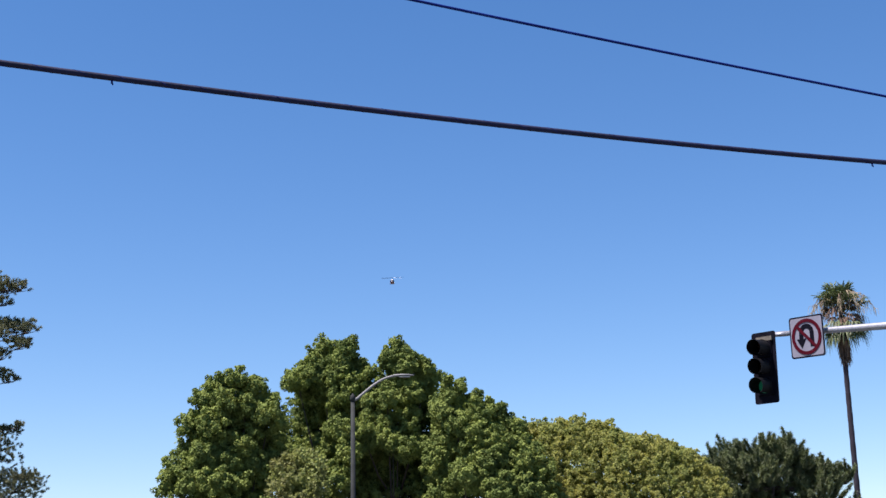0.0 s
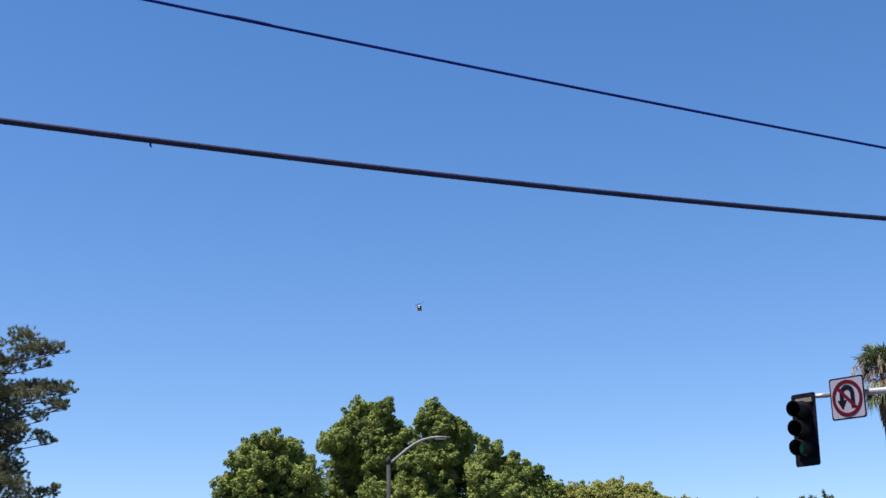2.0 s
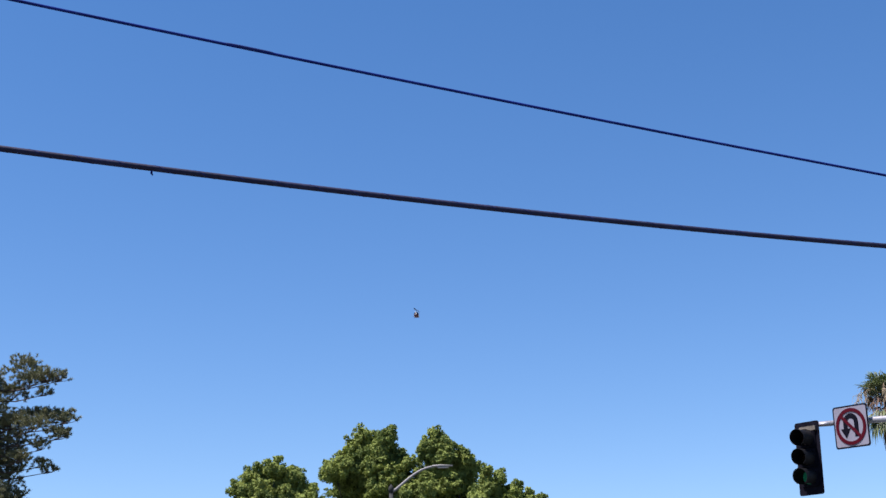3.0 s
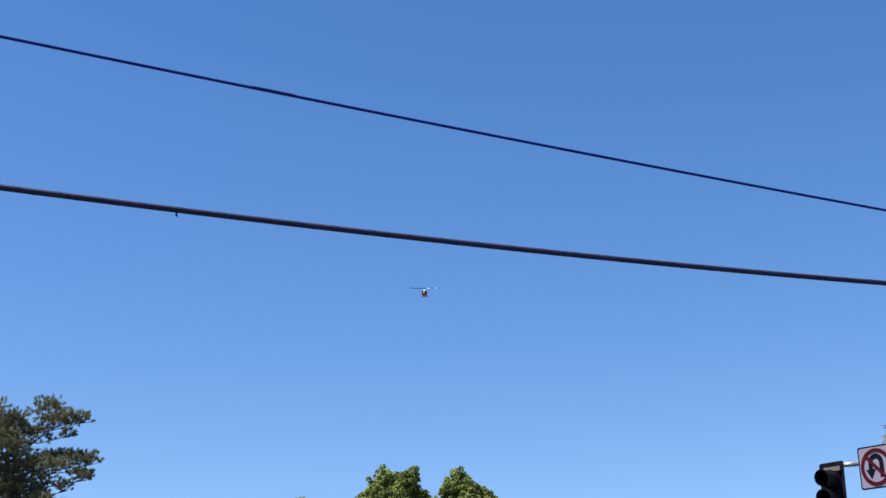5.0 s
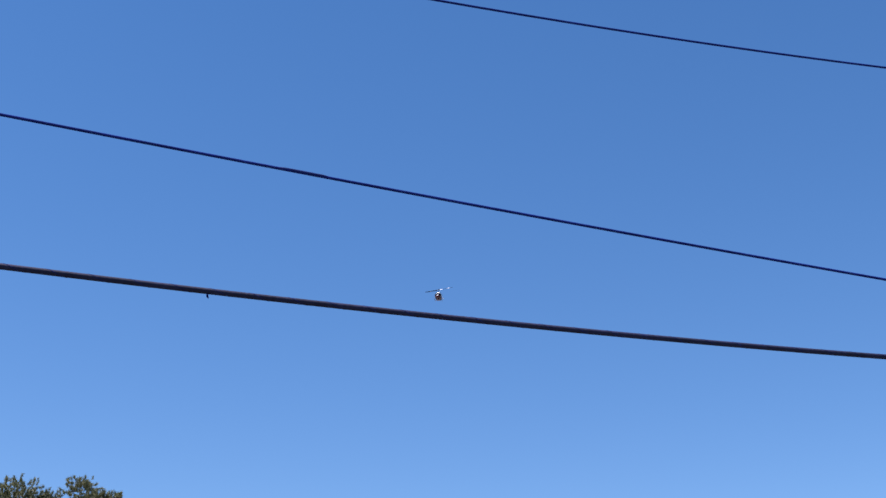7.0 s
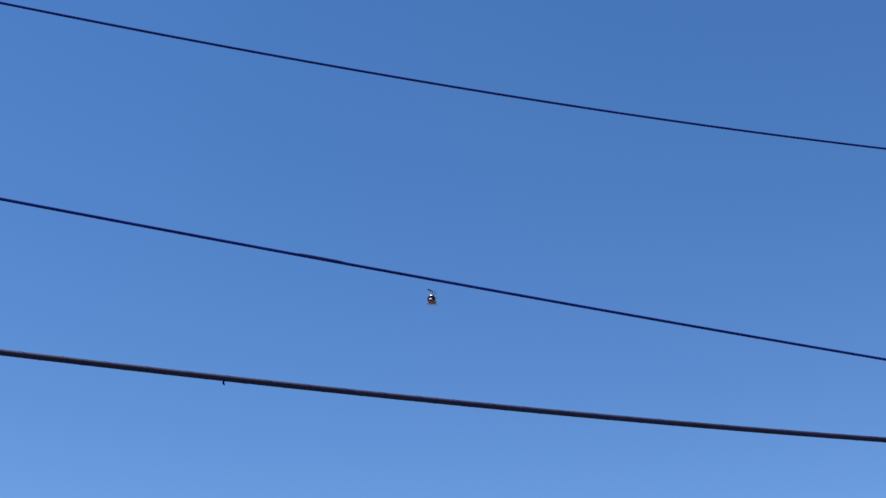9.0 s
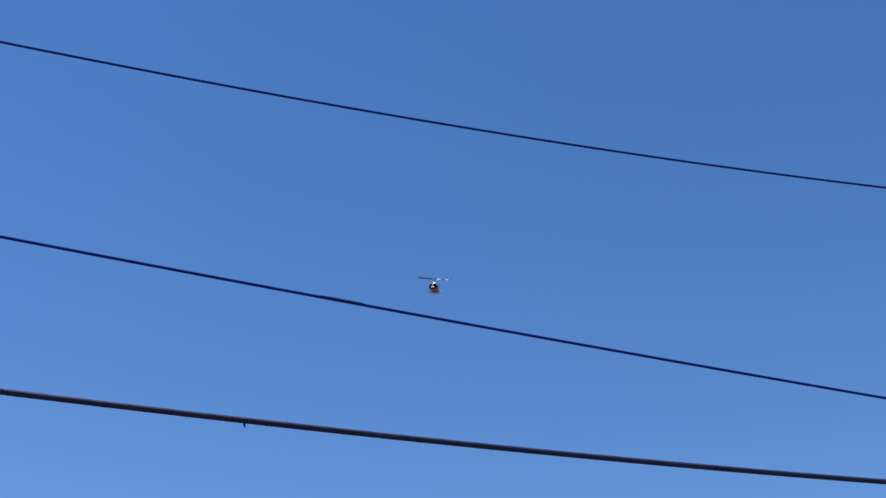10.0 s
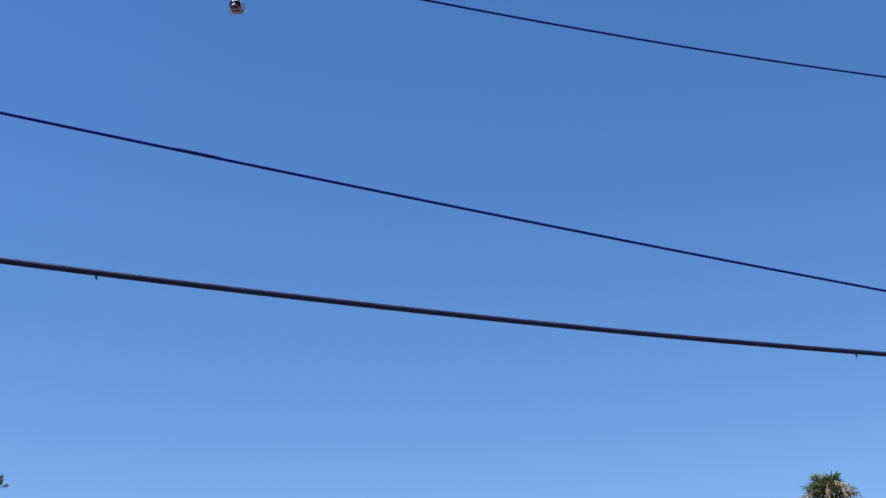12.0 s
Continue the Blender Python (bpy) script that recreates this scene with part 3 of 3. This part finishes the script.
loft(bm, [[Vector((x, w * math.cos(a), 9.69 + h * math.sin(a) * (1 if math.sin(a) > 0 else 0.6))) for a in (k * math.pi / 7 for k in range(14))]
          for x, w, h in ((1.36, 0.045, 0.04), (1.44, 0.08, 0.045), (1.62, 0.14, 0.055), (1.85, 0.13, 0.04), (2.06, 0.06, 0.02))])
part("lamp_head", bm, M_LAMP, lamp, "flat cobra-head luminaire", smooth=True)
bm = bmesh.new()
box(bm, (0.36, 0.18, 0.02), (1.74, 0, 9.645), 0.006)
part("lens", bm, M_LAMP_LENS, lamp)

# ---- traffic signal on its mast arm ----
ARM_WAY = Vector((0.63, -0.777, -0.112)).normalized()
ARM_TIP = Vector((4.93, 20.1, 5.70))
ARM_LENGTH = 7.4
foot = ARM_TIP + ARM_WAY * ARM_LENGTH
mast = empty("signal_mast", pose(foot.x, foot.y, 0), label="galvanised steel signal mast with a tapering arm", category="signal mast")
bm = bmesh.new()
tube(bm, [(0, 0, 0), (0, 0, 3), (0, 0, foot.z + 0.45)], [0.15, 0.135, 0.12], 16)
part("pole", bm, M_GALV, mast, smooth=True)
bm = bmesh.new()
tube(bm, [(0, 0, -0.02), (0, 0, 0.05)], [0.26, 0.26], 16)
part("base_plate", bm, M_GALV, mast)
bm = bmesh.new()
origin = Vector((foot.x, foot.y, 0))
tube(bm, [ARM_TIP + ARM_WAY * (ARM_LENGTH * k / 8) - origin for k in range(9)], [0.036 + 0.0095 * (ARM_LENGTH * k / 8) for k in range(9)], 16)
part("arm", bm, M_GALV, mast, "tapering galvanised arm", smooth=True)

HEAD_YAW = -43.0
head = empty("traffic_light", pose(4.775, 20.0, 5.185, 0, 1.2, 0) @ pose(0, 0, 0, 0, 0, HEAD_YAW),
             label="black three-section traffic light with tunnel visors and backplate", category="traffic light")
# the head's own space: its face looks along -y
PITCH_Z = 0.285
bm = bmesh.new()
ring = []
for cx, cz, a0 in ((1, 1, 0), (-1, 1, 90), (-1, -1, 180), (1, -1, 270)):
    for k in range(5):
        a = radians(a0 + 22.5 * k)
        ring.append((cx * 0.165 + 0.035 * math.cos(a), cz * 0.505 + 0.035 * math.sin(a)))
loft(bm, [[Vector((x, y, z)) for x, z in ring] for y in (0.012, 0.02)])
part("backplate", bm, M_HOUSING, head, "flat black backplate with rounded corners")
for k, lens_mat in ((1, M_LENS_RED), (0, M_LENS_AMBER), (-1, M_LENS_GREEN)):
    z = PITCH_Z * k
    bm = bmesh.new()
    box(bm, (0.26, 0.1, 0.283), (-0.01, 0.072, z), 0.01)
    section = part("housing", bm, M_HOUSING, head)
    bm = bmesh.new()
    box(bm, (0.275, 0.03, 0.275), (0, -0.006, z), 0.01)
    part("door", bm, M_HOUSING, section)
    bm = bmesh.new()
    rings = []
    for y, r in ((-0.018, 0.105), (-0.035, 0.098), (-0.045, 0.07), (-0.05, 0.01)):
        rings.append([Vector((r * math.cos(a), y, z + r * math.sin(a))) for a in (i * math.pi / 12 for i in range(24))])
    part("lens", loft(bm, rings), lens_mat, section, smooth=True)
    # tunnel visor, open below
    bm = bmesh.new()
    n = 26
    outer, inner = [], []
    for i in range(n + 1):
        a = radians(-62 + 304 * i / n)
        deep = 0.3 - 0.05 * (1 - math.sin(a)) * 0.5
        c, q = math.cos(a), math.sin(a)
        outer.append((Vector((0.12 * c, -0.018, z + 0.12 * q)), Vector((0.118 * c, -0.018 - deep, z + 0.118 * q - 0.02))))
        inner.append((Vector((0.115 * c, -0.018, z + 0.115 * q)), Vector((0.113 * c, -0.018 - deep, z + 0.113 * q - 0.02))))
    rings = [[o[0], o[1], w[1], w[0]] for o, w in zip(outer, inner)]
    part("visor", loft(bm, rings), M_VISOR, section, "black tunnel visor", smooth=False)
# added pale wedge: the sunlit patch above the top visor, put into colour
bm = bmesh.new()
edge = ((-0.12, 0.43), (-0.1, 0.462), (0.155, 0.462), (0.155, 0.40), (0.08, 0.395), (0.0, 0.425))
loft(bm, [[Vector((x, y, z)) for x, z in edge] for y in (-0.026, 0.012)])
part("sunlit_wedge", bm, M_SUNLIT_TAN, head, "pale wedge painted as the sunlit patch above the top visor")
bm = bmesh.new()
tube(bm, [(0, 0.1, 0.425), (0, 0.1, 0.47)], [0.06, 0.05], 12)
part("cap", bm, M_HOUSING, head)
bm = bmesh.new()
tube(bm, [head.matrix_world.inverted() @ (ARM_TIP + ARM_WAY * 0.3), head.matrix_world.inverted() @ ARM_TIP, (0.02, 0.15, 0.38)], [0.042, 0.042, 0.042], 12)
part("bracket", bm, M_GALV, head, "steel mounting bracket", smooth=True)

# ---- no U-turn sign ----
sx = ARM_WAY
sy = Vector((0.777, 0.63, 0)).normalized()
sz = sx.cross(sy).normalized() * -1
if sz.z < 0:
    sz = -sz
sign_at = ARM_TIP + ARM_WAY * 0.735 - sy * 0.1 + sz * -0.085
turn = Matrix((sx, sy, sz)).transposed().to_4x4()
sign = empty("road_sign", Matrix.Translation(sign_at) @ turn @ pose(0, 0, 0, 4, -3, -2), label="square white sign with a red-ringed crossed-out U-turn arrow", category="road sign")


def plate(bm, half, corner, y0, y1):
    ring = []
    for cx, cz, a0 in ((1, 1, 0), (-1, 1, 90), (-1, -1, 180), (1, -1, 270)):
        for k in range(5):
            a = radians(a0 + 22.5 * k)
            ring.append((cx * (half - corner) + corner * math.cos(a), cz * (half - corner) + corner * math.sin(a)))
    return loft(bm, [[Vector((x, y0, z)) for x, z in ring], [Vector((x, y1, z)) for x, z in ring]])


def band(bm, points, half, y0, y1):
    """A flat strip of constant width along points (x, z)."""
    ps = [Vector((x, 0, z)) for x, z in points]
    rings = []
    for i, p in enumerate(ps):
        d = (ps[min(i + 1, len(ps) - 1)] - ps[max(i - 1, 0)]).normalized()
        s = Vector((-d.z, 0, d.x)) * half
        rings.append([p + s + Vector((0, y0, 0)), p - s + Vector((0, y0, 0)), p - s + Vector((0, y1, 0)), p + s + Vector((0, y1, 0))])
    return loft(bm, rings)


part("backing", plate(bmesh.new(), 0.305, 0.04, 0.0, 0.006), M_SIGN_BACK, sign)
part("border", plate(bmesh.new(), 0.305, 0.04, -0.003, 0.0), M_SIGN_BLACK, sign, "thin black border")
part("face", plate(bmesh.new(), 0.282, 0.034, -0.006, -0.003), M_SIGN, sign, "white reflective face")
bm = bmesh.new()
shaft = [(0.095, -0.15), (0.095, 0.06)] + [(0.095 * math.cos(radians(a)), 0.06 + 0.095 * math.sin(radians(a))) for a in range(15, 181, 15)] + [(-0.095, -0.03)]
band(bm, shaft, 0.036, -0.010, -0.006)
part("u_turn_arrow", bm, M_SIGN_BLACK, sign)
bm = bmesh.new()
tri = [(-0.095, -0.165), (-0.18, -0.025), (-0.01, -0.025)]
loft(bm, [[Vector((x, y, z)) for x, z in tri] for y in (-0.0105, -0.0062)])
part("arrow_head", bm, M_SIGN_BLACK, sign)
bm = bmesh.new()
rings = []
for k in range(48):
    a = k * math.pi / 24
    rings.append([Vector((r * math.cos(a), y, r * math.sin(a))) for r, y in ((0.265, -0.014), (0.214, -0.014), (0.214, -0.0064), (0.265, -0.0064))])
rings.append([v.copy() for v in rings[0]])
loft(bm, rings, caps=False)
bmesh.ops.remove_doubles(bm, verts=bm.verts, dist=1e-5)
part("red_ring", bm, M_SIGN_RED, sign)
bm = bmesh.new()
band(bm, [(-0.165, 0.165), (0.165, -0.165)], 0.023, -0.0145, -0.0107)
part("red_bar", bm, M_SIGN_RED, sign)
bm = bmesh.new()
box(bm, (0.06, 0.07, 0.12), (0, 0.045, 0.02), 0.008)
part("clamp", bm, M_GALV, sign)

# ---- overhead lines ----
LINE_AZ = -24.0
PERP = Vector((math.sin(radians(LINE_AZ)), math.cos(radians(LINE_AZ)), 0))
ALONG = Vector((math.cos(radians(LINE_AZ)), -math.sin(radians(LINE_AZ)), 0))
LINE_D = 11.0
POLE_S = (-20.0, 28.0)


def on_line(s, z0, slope, bend, d=LINE_D):
    """A point of a sagging line, s metres along from the foot of its perpendicular."""
    q = s / LINE_D
    return PERP * d + ALONG * s + Vector((0, 0, EYE.z + LINE_D * (z0 + slope * q + bend * q * q)))


def line(name, label, shape, radius, mat, d=LINE_D):
    bm = bmesh.new()
    n = 96
    pts = [on_line(POLE_S[0] + (POLE_S[1] - POLE_S[0]) * k / n, *shape, d) for k in range(n + 1)]
    ob = empty(name, Matrix.Identity(4), label=label, category="cable", group="overhead lines")
    tube(bm, pts, [radius] * (n + 1), 10)
    part("sheath", bm, mat, ob, smooth=True)
    return ob


C1 = (0.4157, -0.0050, 0.0305)
W2 = (0.5453, -0.0489, 0.0129)
W3 = (0.7349, -0.0122, 0.0534)
W4 = (0.9654, -0.0615, 0.02)
D4 = 9.9
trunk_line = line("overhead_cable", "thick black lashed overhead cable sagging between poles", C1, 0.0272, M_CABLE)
# thin lashing wire wound round the bundle
bm = bmesh.new()
n = 1400
pts = []
for k in range(n + 1):
    s = -9 + 28 * k / n
    p = on_line(s, *C1)
    a = s * 2 * math.pi / 0.35
    pts.append(p + PERP * 0.027 * math.cos(a) + Vector((0, 0, 0.027 * math.sin(a))))
tube(bm, pts, [0.002] * (n + 1), 4)
part("lashing_wire", bm, M_WIRE, trunk_line)
for s in (11 * math.tan(radians(-14.52 - LINE_AZ)), 11 * math.tan(radians(18.58 - LINE_AZ))):
    c = on_line(s, *C1)
    bm = bmesh.new()
    box(bm, (0.016, 0.016, 0.04), c + Vector((0, 0, -0.038)), 0.004)
    box(bm, (0.01, 0.01, 0.02), c + Vector((0.008, 0, -0.06)), 0.003)
    part("lashing_clamp", bm, M_WIRE, trunk_line)
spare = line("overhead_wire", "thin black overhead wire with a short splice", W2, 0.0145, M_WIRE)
s0 = 11 * math.tan(radians(-10.4 - LINE_AZ))
bm = bmesh.new()
tube(bm, [on_line(s0 + 0.09 * k, *W2) + Vector((0, 0, 0.005 if k not in (-3, 3) else 0.0)) for k in range(-3, 4)], [0.012, 0.016, 0.0175, 0.0175, 0.017, 0.016, 0.012], 8)
part("splice", bm, M_SPLICE, spare, "dark grey wire splice", smooth=True)
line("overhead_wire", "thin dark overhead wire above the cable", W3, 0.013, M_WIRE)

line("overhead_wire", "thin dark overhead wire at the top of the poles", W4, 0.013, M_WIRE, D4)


def utility_pole(at, height, arms):
    pole = empty("utility_pole", pose(at.x, at.y, 0, 0, 0, -LINE_AZ), label="weathered brown wooden utility pole carrying the lines", category="utility pole", group="utility poles")
    bm = bmesh.new()
    tube(bm, [(0, 0, -0.1), (0, 0, height * 0.5), (0, 0, height)], [0.17, 0.145, 0.115], 14)
    part("shaft", bm, M_WOOD, pole, smooth=True)
    for z in arms:
        bm = bmesh.new()
        box(bm, (0.11, 2.5, 0.12), (0.16, 0, z), 0.01)
        part("crossarm", bm, M_WOOD, pole)
    return pole


for s in POLE_S:
    z = [on_line(s, *w).z for w in (C1, W2, W3)]
    top = on_line(s, *W4).z
    utility_pole(PERP * LINE_D + ALONG * s, max(top, *z) + 0.5, (top - 0.07,))

# ---- helicopter ----
# its own space: nose along -y, rotor mast over the origin, skids at z = -1.95
heli = empty("helicopter", pose(0, 800, 200), label="white and red utility helicopter with skids and a two-blade rotor", category="helicopter")


def oval(y, w, top, low, power=2.6, n=20):
    ring = []
    mid, half = (top + low) / 2, (top - low) / 2
    for k in range(n):
        a = 2 * math.pi * k / n
        c, s = math.cos(a), math.sin(a)
        ring.append(Vector((w * math.copysign(abs(c) ** (2 / power), c), y, mid + half * math.copysign(abs(s) ** (2 / power), s))))
    return ring


bm = bmesh.new()
loft(bm, [oval(y, w, t, l) for y, w, t, l in ((-4.1, 0.12, -0.72, -0.95), (-3.95, 0.5, -0.45, -1.2), (-3.5, 0.9, -0.05, -1.4), (-2.8, 1.2, 0.38, -1.5),
                                              (-1.9, 1.3, 0.66, -1.52), (0.0, 1.32, 0.72, -1.52), (1.6, 1.28, 0.68, -1.45), (2.5, 0.95, 0.6, -1.0),
                                              (3.1, 0.6, 0.5, -0.5), (3.5, 0.42, 0.42, -0.2))])
body = part("fuselage", bm, M_HELI_WHITE, heli, "white cabin shell", smooth=True)
bm = bmesh.new()
loft(bm, [oval(y, w, t, l) for y, w, t, l in ((-4.13, 0.14, -0.84, -0.98), (-3.98, 0.53, -0.76, -1.23), (-3.5, 0.93, -0.62, -1.43), (-2.8, 1.225, -0.4, -1.53),
                                              (-1.9, 1.335, -0.1, -1.55), (1.6, 1.31, -0.1, -1.48), (2.5, 0.97, -0.3, -1.02))])
part("belly_panel", bm, M_HELI_RED, body, "red lower nose and sides", smooth=True)
for side in (-1, 1):
    bm = bmesh.new()
    rings = []
    for y, w, t, l in ((-3.98, 0.5, -0.43, -1.16), (-3.52, 0.92, 0.0, -1.4), (-2.85, 1.22, 0.4, -1.5), (-2.3, 1.28, 0.58, -1.5)):
        full = oval(y, w, t + 0.02, l, n=32)
        pick = [full[k] for k in (31, 0, 1, 2, 3, 4, 5, 6, 7)]
        pick[-1] = Vector((0.03, y, pick[-1].z))
        rings.append([Vector((side * p.x, p.y - 0.015, p.z)) for p in pick])
    loft(bm, rings, closed=False, caps=False)
    bmesh.ops.solidify(bm, geom=bm.faces[:], thickness=0.02)
    part("windscreen", bm, M_HELI_GLASS, body, "dark tinted windscreen pane", smooth=True)
    bm = bmesh.new()
    box(bm, (0.03, 1.5, 0.75), (side * 1.31, -0.2, 0.05), 0.01)
    part("cabin_window", bm, M_HELI_GLASS, body)
bm = bmesh.new()
loft(bm, [oval(y, w, t, l, 2.8) for y, w, t, l in ((-1.9, 0.25, 0.75, 0.55), (-1.4, 0.55, 1.12, 0.55), (-0.2, 0.68, 1.3, 0.55), (1.4, 0.62, 1.22, 0.5), (2.9, 0.38, 0.95, 0.4), (3.6, 0.24, 0.75, 0.4))])
cowl = part("engine_cowling", bm, M_HELI_WHITE, heli, "white engine cowling", smooth=True)
for side in (-1, 1):
    bm = bmesh.new()
    tube(bm, [(side * 0.5, -1.35, 0.95), (side * 0.5, -1.05, 0.95)], [0.2, 0.22], 14)
    part("air_intake", bm, M_HELI_DARK, cowl)
bm = bmesh.new()
tube(bm, [(0, 2.9, 0.85), (0, 3.9, 0.95)], [0.24, 0.2], 14)
part("exhaust_pipe", bm, M_HELI_DARK, cowl)
bm = bmesh.new()
loft(bm, [oval(y, w, t, l, 2.0) for y, w, t, l in ((2.9, 0.5, 0.45, -0.55), (4.5, 0.38, 0.45, -0.3), (7.0, 0.25, 0.45, 0.0), (8.6, 0.16, 0.48, 0.15))])
boom = part("tail_boom", bm, M_HELI_WHITE, heli, smooth=True)
bm = bmesh.new()
loft(bm, [[Vector((x, y0 + dy, z)) for x, dy in ((-0.07, 0.45), (0, 0), (0.07, 0.45), (0, 1.0))] for y0, z in ((7.9, 0.2), (8.5, 1.1), (9.1, 2.0))])
part("tail_fin", bm, M_HELI_RED, boom, "red swept tail fin")
bm = bmesh.new()
box(bm, (2.8, 0.6, 0.06), (0, 6.2, 0.25), 0.02)
part("stabiliser", bm, M_HELI_WHITE, boom)
bm = bmesh.new()
box(bm, (0.03, 0.2, 2.55), (0.28, 9.4, 1.9), 0.01)
tube(bm, [(0, 9.4, 1.9), (0.3, 9.4, 1.9)], [0.06, 0.06], 8)
part("tail_rotor", bm, M_HELI_DARK, boom, "dark two-blade tail rotor")
for side in (-1, 1):
    bm = bmesh.new()
    tube(bm, [(side * 1.38, -2.85, -1.7), (side * 1.38, -2.6, -1.86), (side * 1.38, -2.2, -1.91), (side * 1.38, 1.5, -1.91)], [0.07] * 4, 8)
    part("skid", bm, M_HELI_GREY, heli, "grey landing skid", smooth=True)
for y in (-1.4, 0.8):
    bm = bmesh.new()
    tube(bm, [(-1.38, y, -1.9), (-1.15, y, -1.55), (-0.6, y, -1.42), (0.6, y, -1.42), (1.15, y, -1.55), (1.38, y, -1.9)], [0.06] * 6, 8)
    part("cross_tube", bm, M_HELI_GREY, heli, smooth=True)
bm = bmesh.new()
box(bm, (1.8, 2.4, 0.34), (0, -0.3, -1.66), 0.1)
part("belly_tank", bm, M_HELI_TANK, heli, "grey water tank under the belly")
bm = bmesh.new()
tube(bm, [(0, 0, 1.2), (0, 0, 1.9), (0, 0, 2.35)], [0.11, 0.085, 0.085], 10)
part("rotor_mast", bm, M_HELI_DARK, heli, smooth=True)
rotor = new("main_rotor")
rotor.parent = heli
bm = bmesh.new()
tube(bm, [(0, 0, -0.1), (0, 0, 0.22)], [0.16, 0.12], 12)
box(bm, (1.5, 0.2, 0.14), (0, 0, 0), 0.03)
box(bm, (0.08, 2.3, 0.06), (0, 0, 0.2), 0.02)
part("rotor_hub", bm, M_HELI_DARK, rotor)
SECTION = ((0.3, 0.0), (0.12, 0.06), (-0.2, 0.045), (-0.7, 0.0), (-0.2, -0.045), (0.12, -0.06))
# the extra pitch at 5 to 6 m turns the outer painted glint into view
PITCH = ((0.7, 22), (1.1, 21), (2.4, 17), (4.6, 13), (5.0, 17), (6.0, 17), (6.4, 12), (7.3, 10))


def blade_ring(side, x, chord, points, lift=0.0):
    """A section of a twisted blade, its leading edge forward and up."""
    p = math.tan(radians(float(np.interp(x, [q[0] for q in PITCH], [q[1] for q in PITCH]))))
    return [Vector((side * x, side * y * chord, z + y * chord * p + 0.012 * max(0, x - 1) + lift)) for y, z in points]


for side in (-1, 1):
    stations = [(0.7, 0.16)] + [(x, 0.66) for x in (1.1, 1.8, 2.4, 3.5, 4.6, 5.0, 6.0, 6.4, 7.1)] + [(7.3, 0.5)]
    blade = part("rotor_blade", loft(bmesh.new(), [blade_ring(side, x, c, SECTION) for x, c in stations]), M_BLADE, rotor, "long dark rotor blade")
    top = ((0.28, 0.012), (0.12, 0.068), (-0.2, 0.053), (-0.68, 0.01), (-0.2, 0.03), (0.12, 0.045))
    # sun glints of the upper skin, painted as two white spans
    for span in ((0.9, 1.1, 1.8, 2.3), (4.8, 5.0, 6.0)):
        part("blade_glint", loft(bmesh.new(), [blade_ring(side, x, 0.58, top) for x in span]), M_BLADE_GLINT, blade, "white band painted as a sun glint on the upper skin")

# bearing and height angle of the helicopter as seen from the camera
BEARINGS = [
    (0, -2.24, 14.15),
    (0.5, -2.31, 14.52),
    (1, -2.41, 14.89),
    (1.5, -2.50, 15.24),
    (2, -2.59, 15.65),
    (2.5, -2.73, 16.08),
    (3, -2.86, 16.54),
    (5, -3.45, 19.17),
    (5.5, -3.59, 19.84),
    (6, -3.74, 20.64),
    (6.5, -4.02, 21.51),
    (8.5, -4.74, 24.73),
    (9, -5.01, 25.68),
    (9.5, -5.42, 26.74),
    (10, -5.76, 27.93),
    (10.5, -6.43, 29.31),
    (11, -7.09, 30.74),
    (11.5, -7.95, 32.21),
    (11.7, -8.32, 32.76),
    (11.8, -8.48, 33.06),
    (11.9, -8.70, 33.34),
    (12, -8.82, 33.55),
]
RANGE = ((0, 900), (2.5, 775), (6, 600), (8.5, 450), (9.65, 400), (11, 342), (12, 306))


def distance(t):
    return float(np.interp(t, [r[0] for r in RANGE], [r[1] for r in RANGE]))


def dip(t):
    """How far the nose is down, in degrees."""
    return float(np.interp(t, (0, 3, 5.5, 9, 12), (3, 3, 6, 15, 20)))


def motions():
    rows = []
    for t, az, el in BEARINGS:
        a, e = radians(az), radians(el)
        way = Vector((math.sin(a) * math.cos(e), math.cos(a) * math.cos(e), math.sin(e)))
        p = EYE + way * distance(t) + Vector((0, 0, 0.35))
        rows.append((t, Matrix.Translation(p) @ pose(0, 0, 0, dip(t), 2.5, -1)))
    walk(heli, rows)
    # about 325 turns a minute, anticlockwise from above; the disc tips forward
    slow = ((0, -1354), (3.05, -900), (5.47, -540), (9.02, 0), (10.22, 180), (11.34, 360), (12, 463))
    turns = []
    for k in range(0, 361):
        t = k / FPS
        drift = float(np.interp(t, [q[0] for q in slow], [q[1] for q in slow]))
        turns.append((t, pose(0, 0, 2.35, 5, -3.5, 0) @ pose(0, 0, 0, 0, 0, -90 + drift + 1800 * (t - 9.0))))
    walk(rotor, turns)


motions()
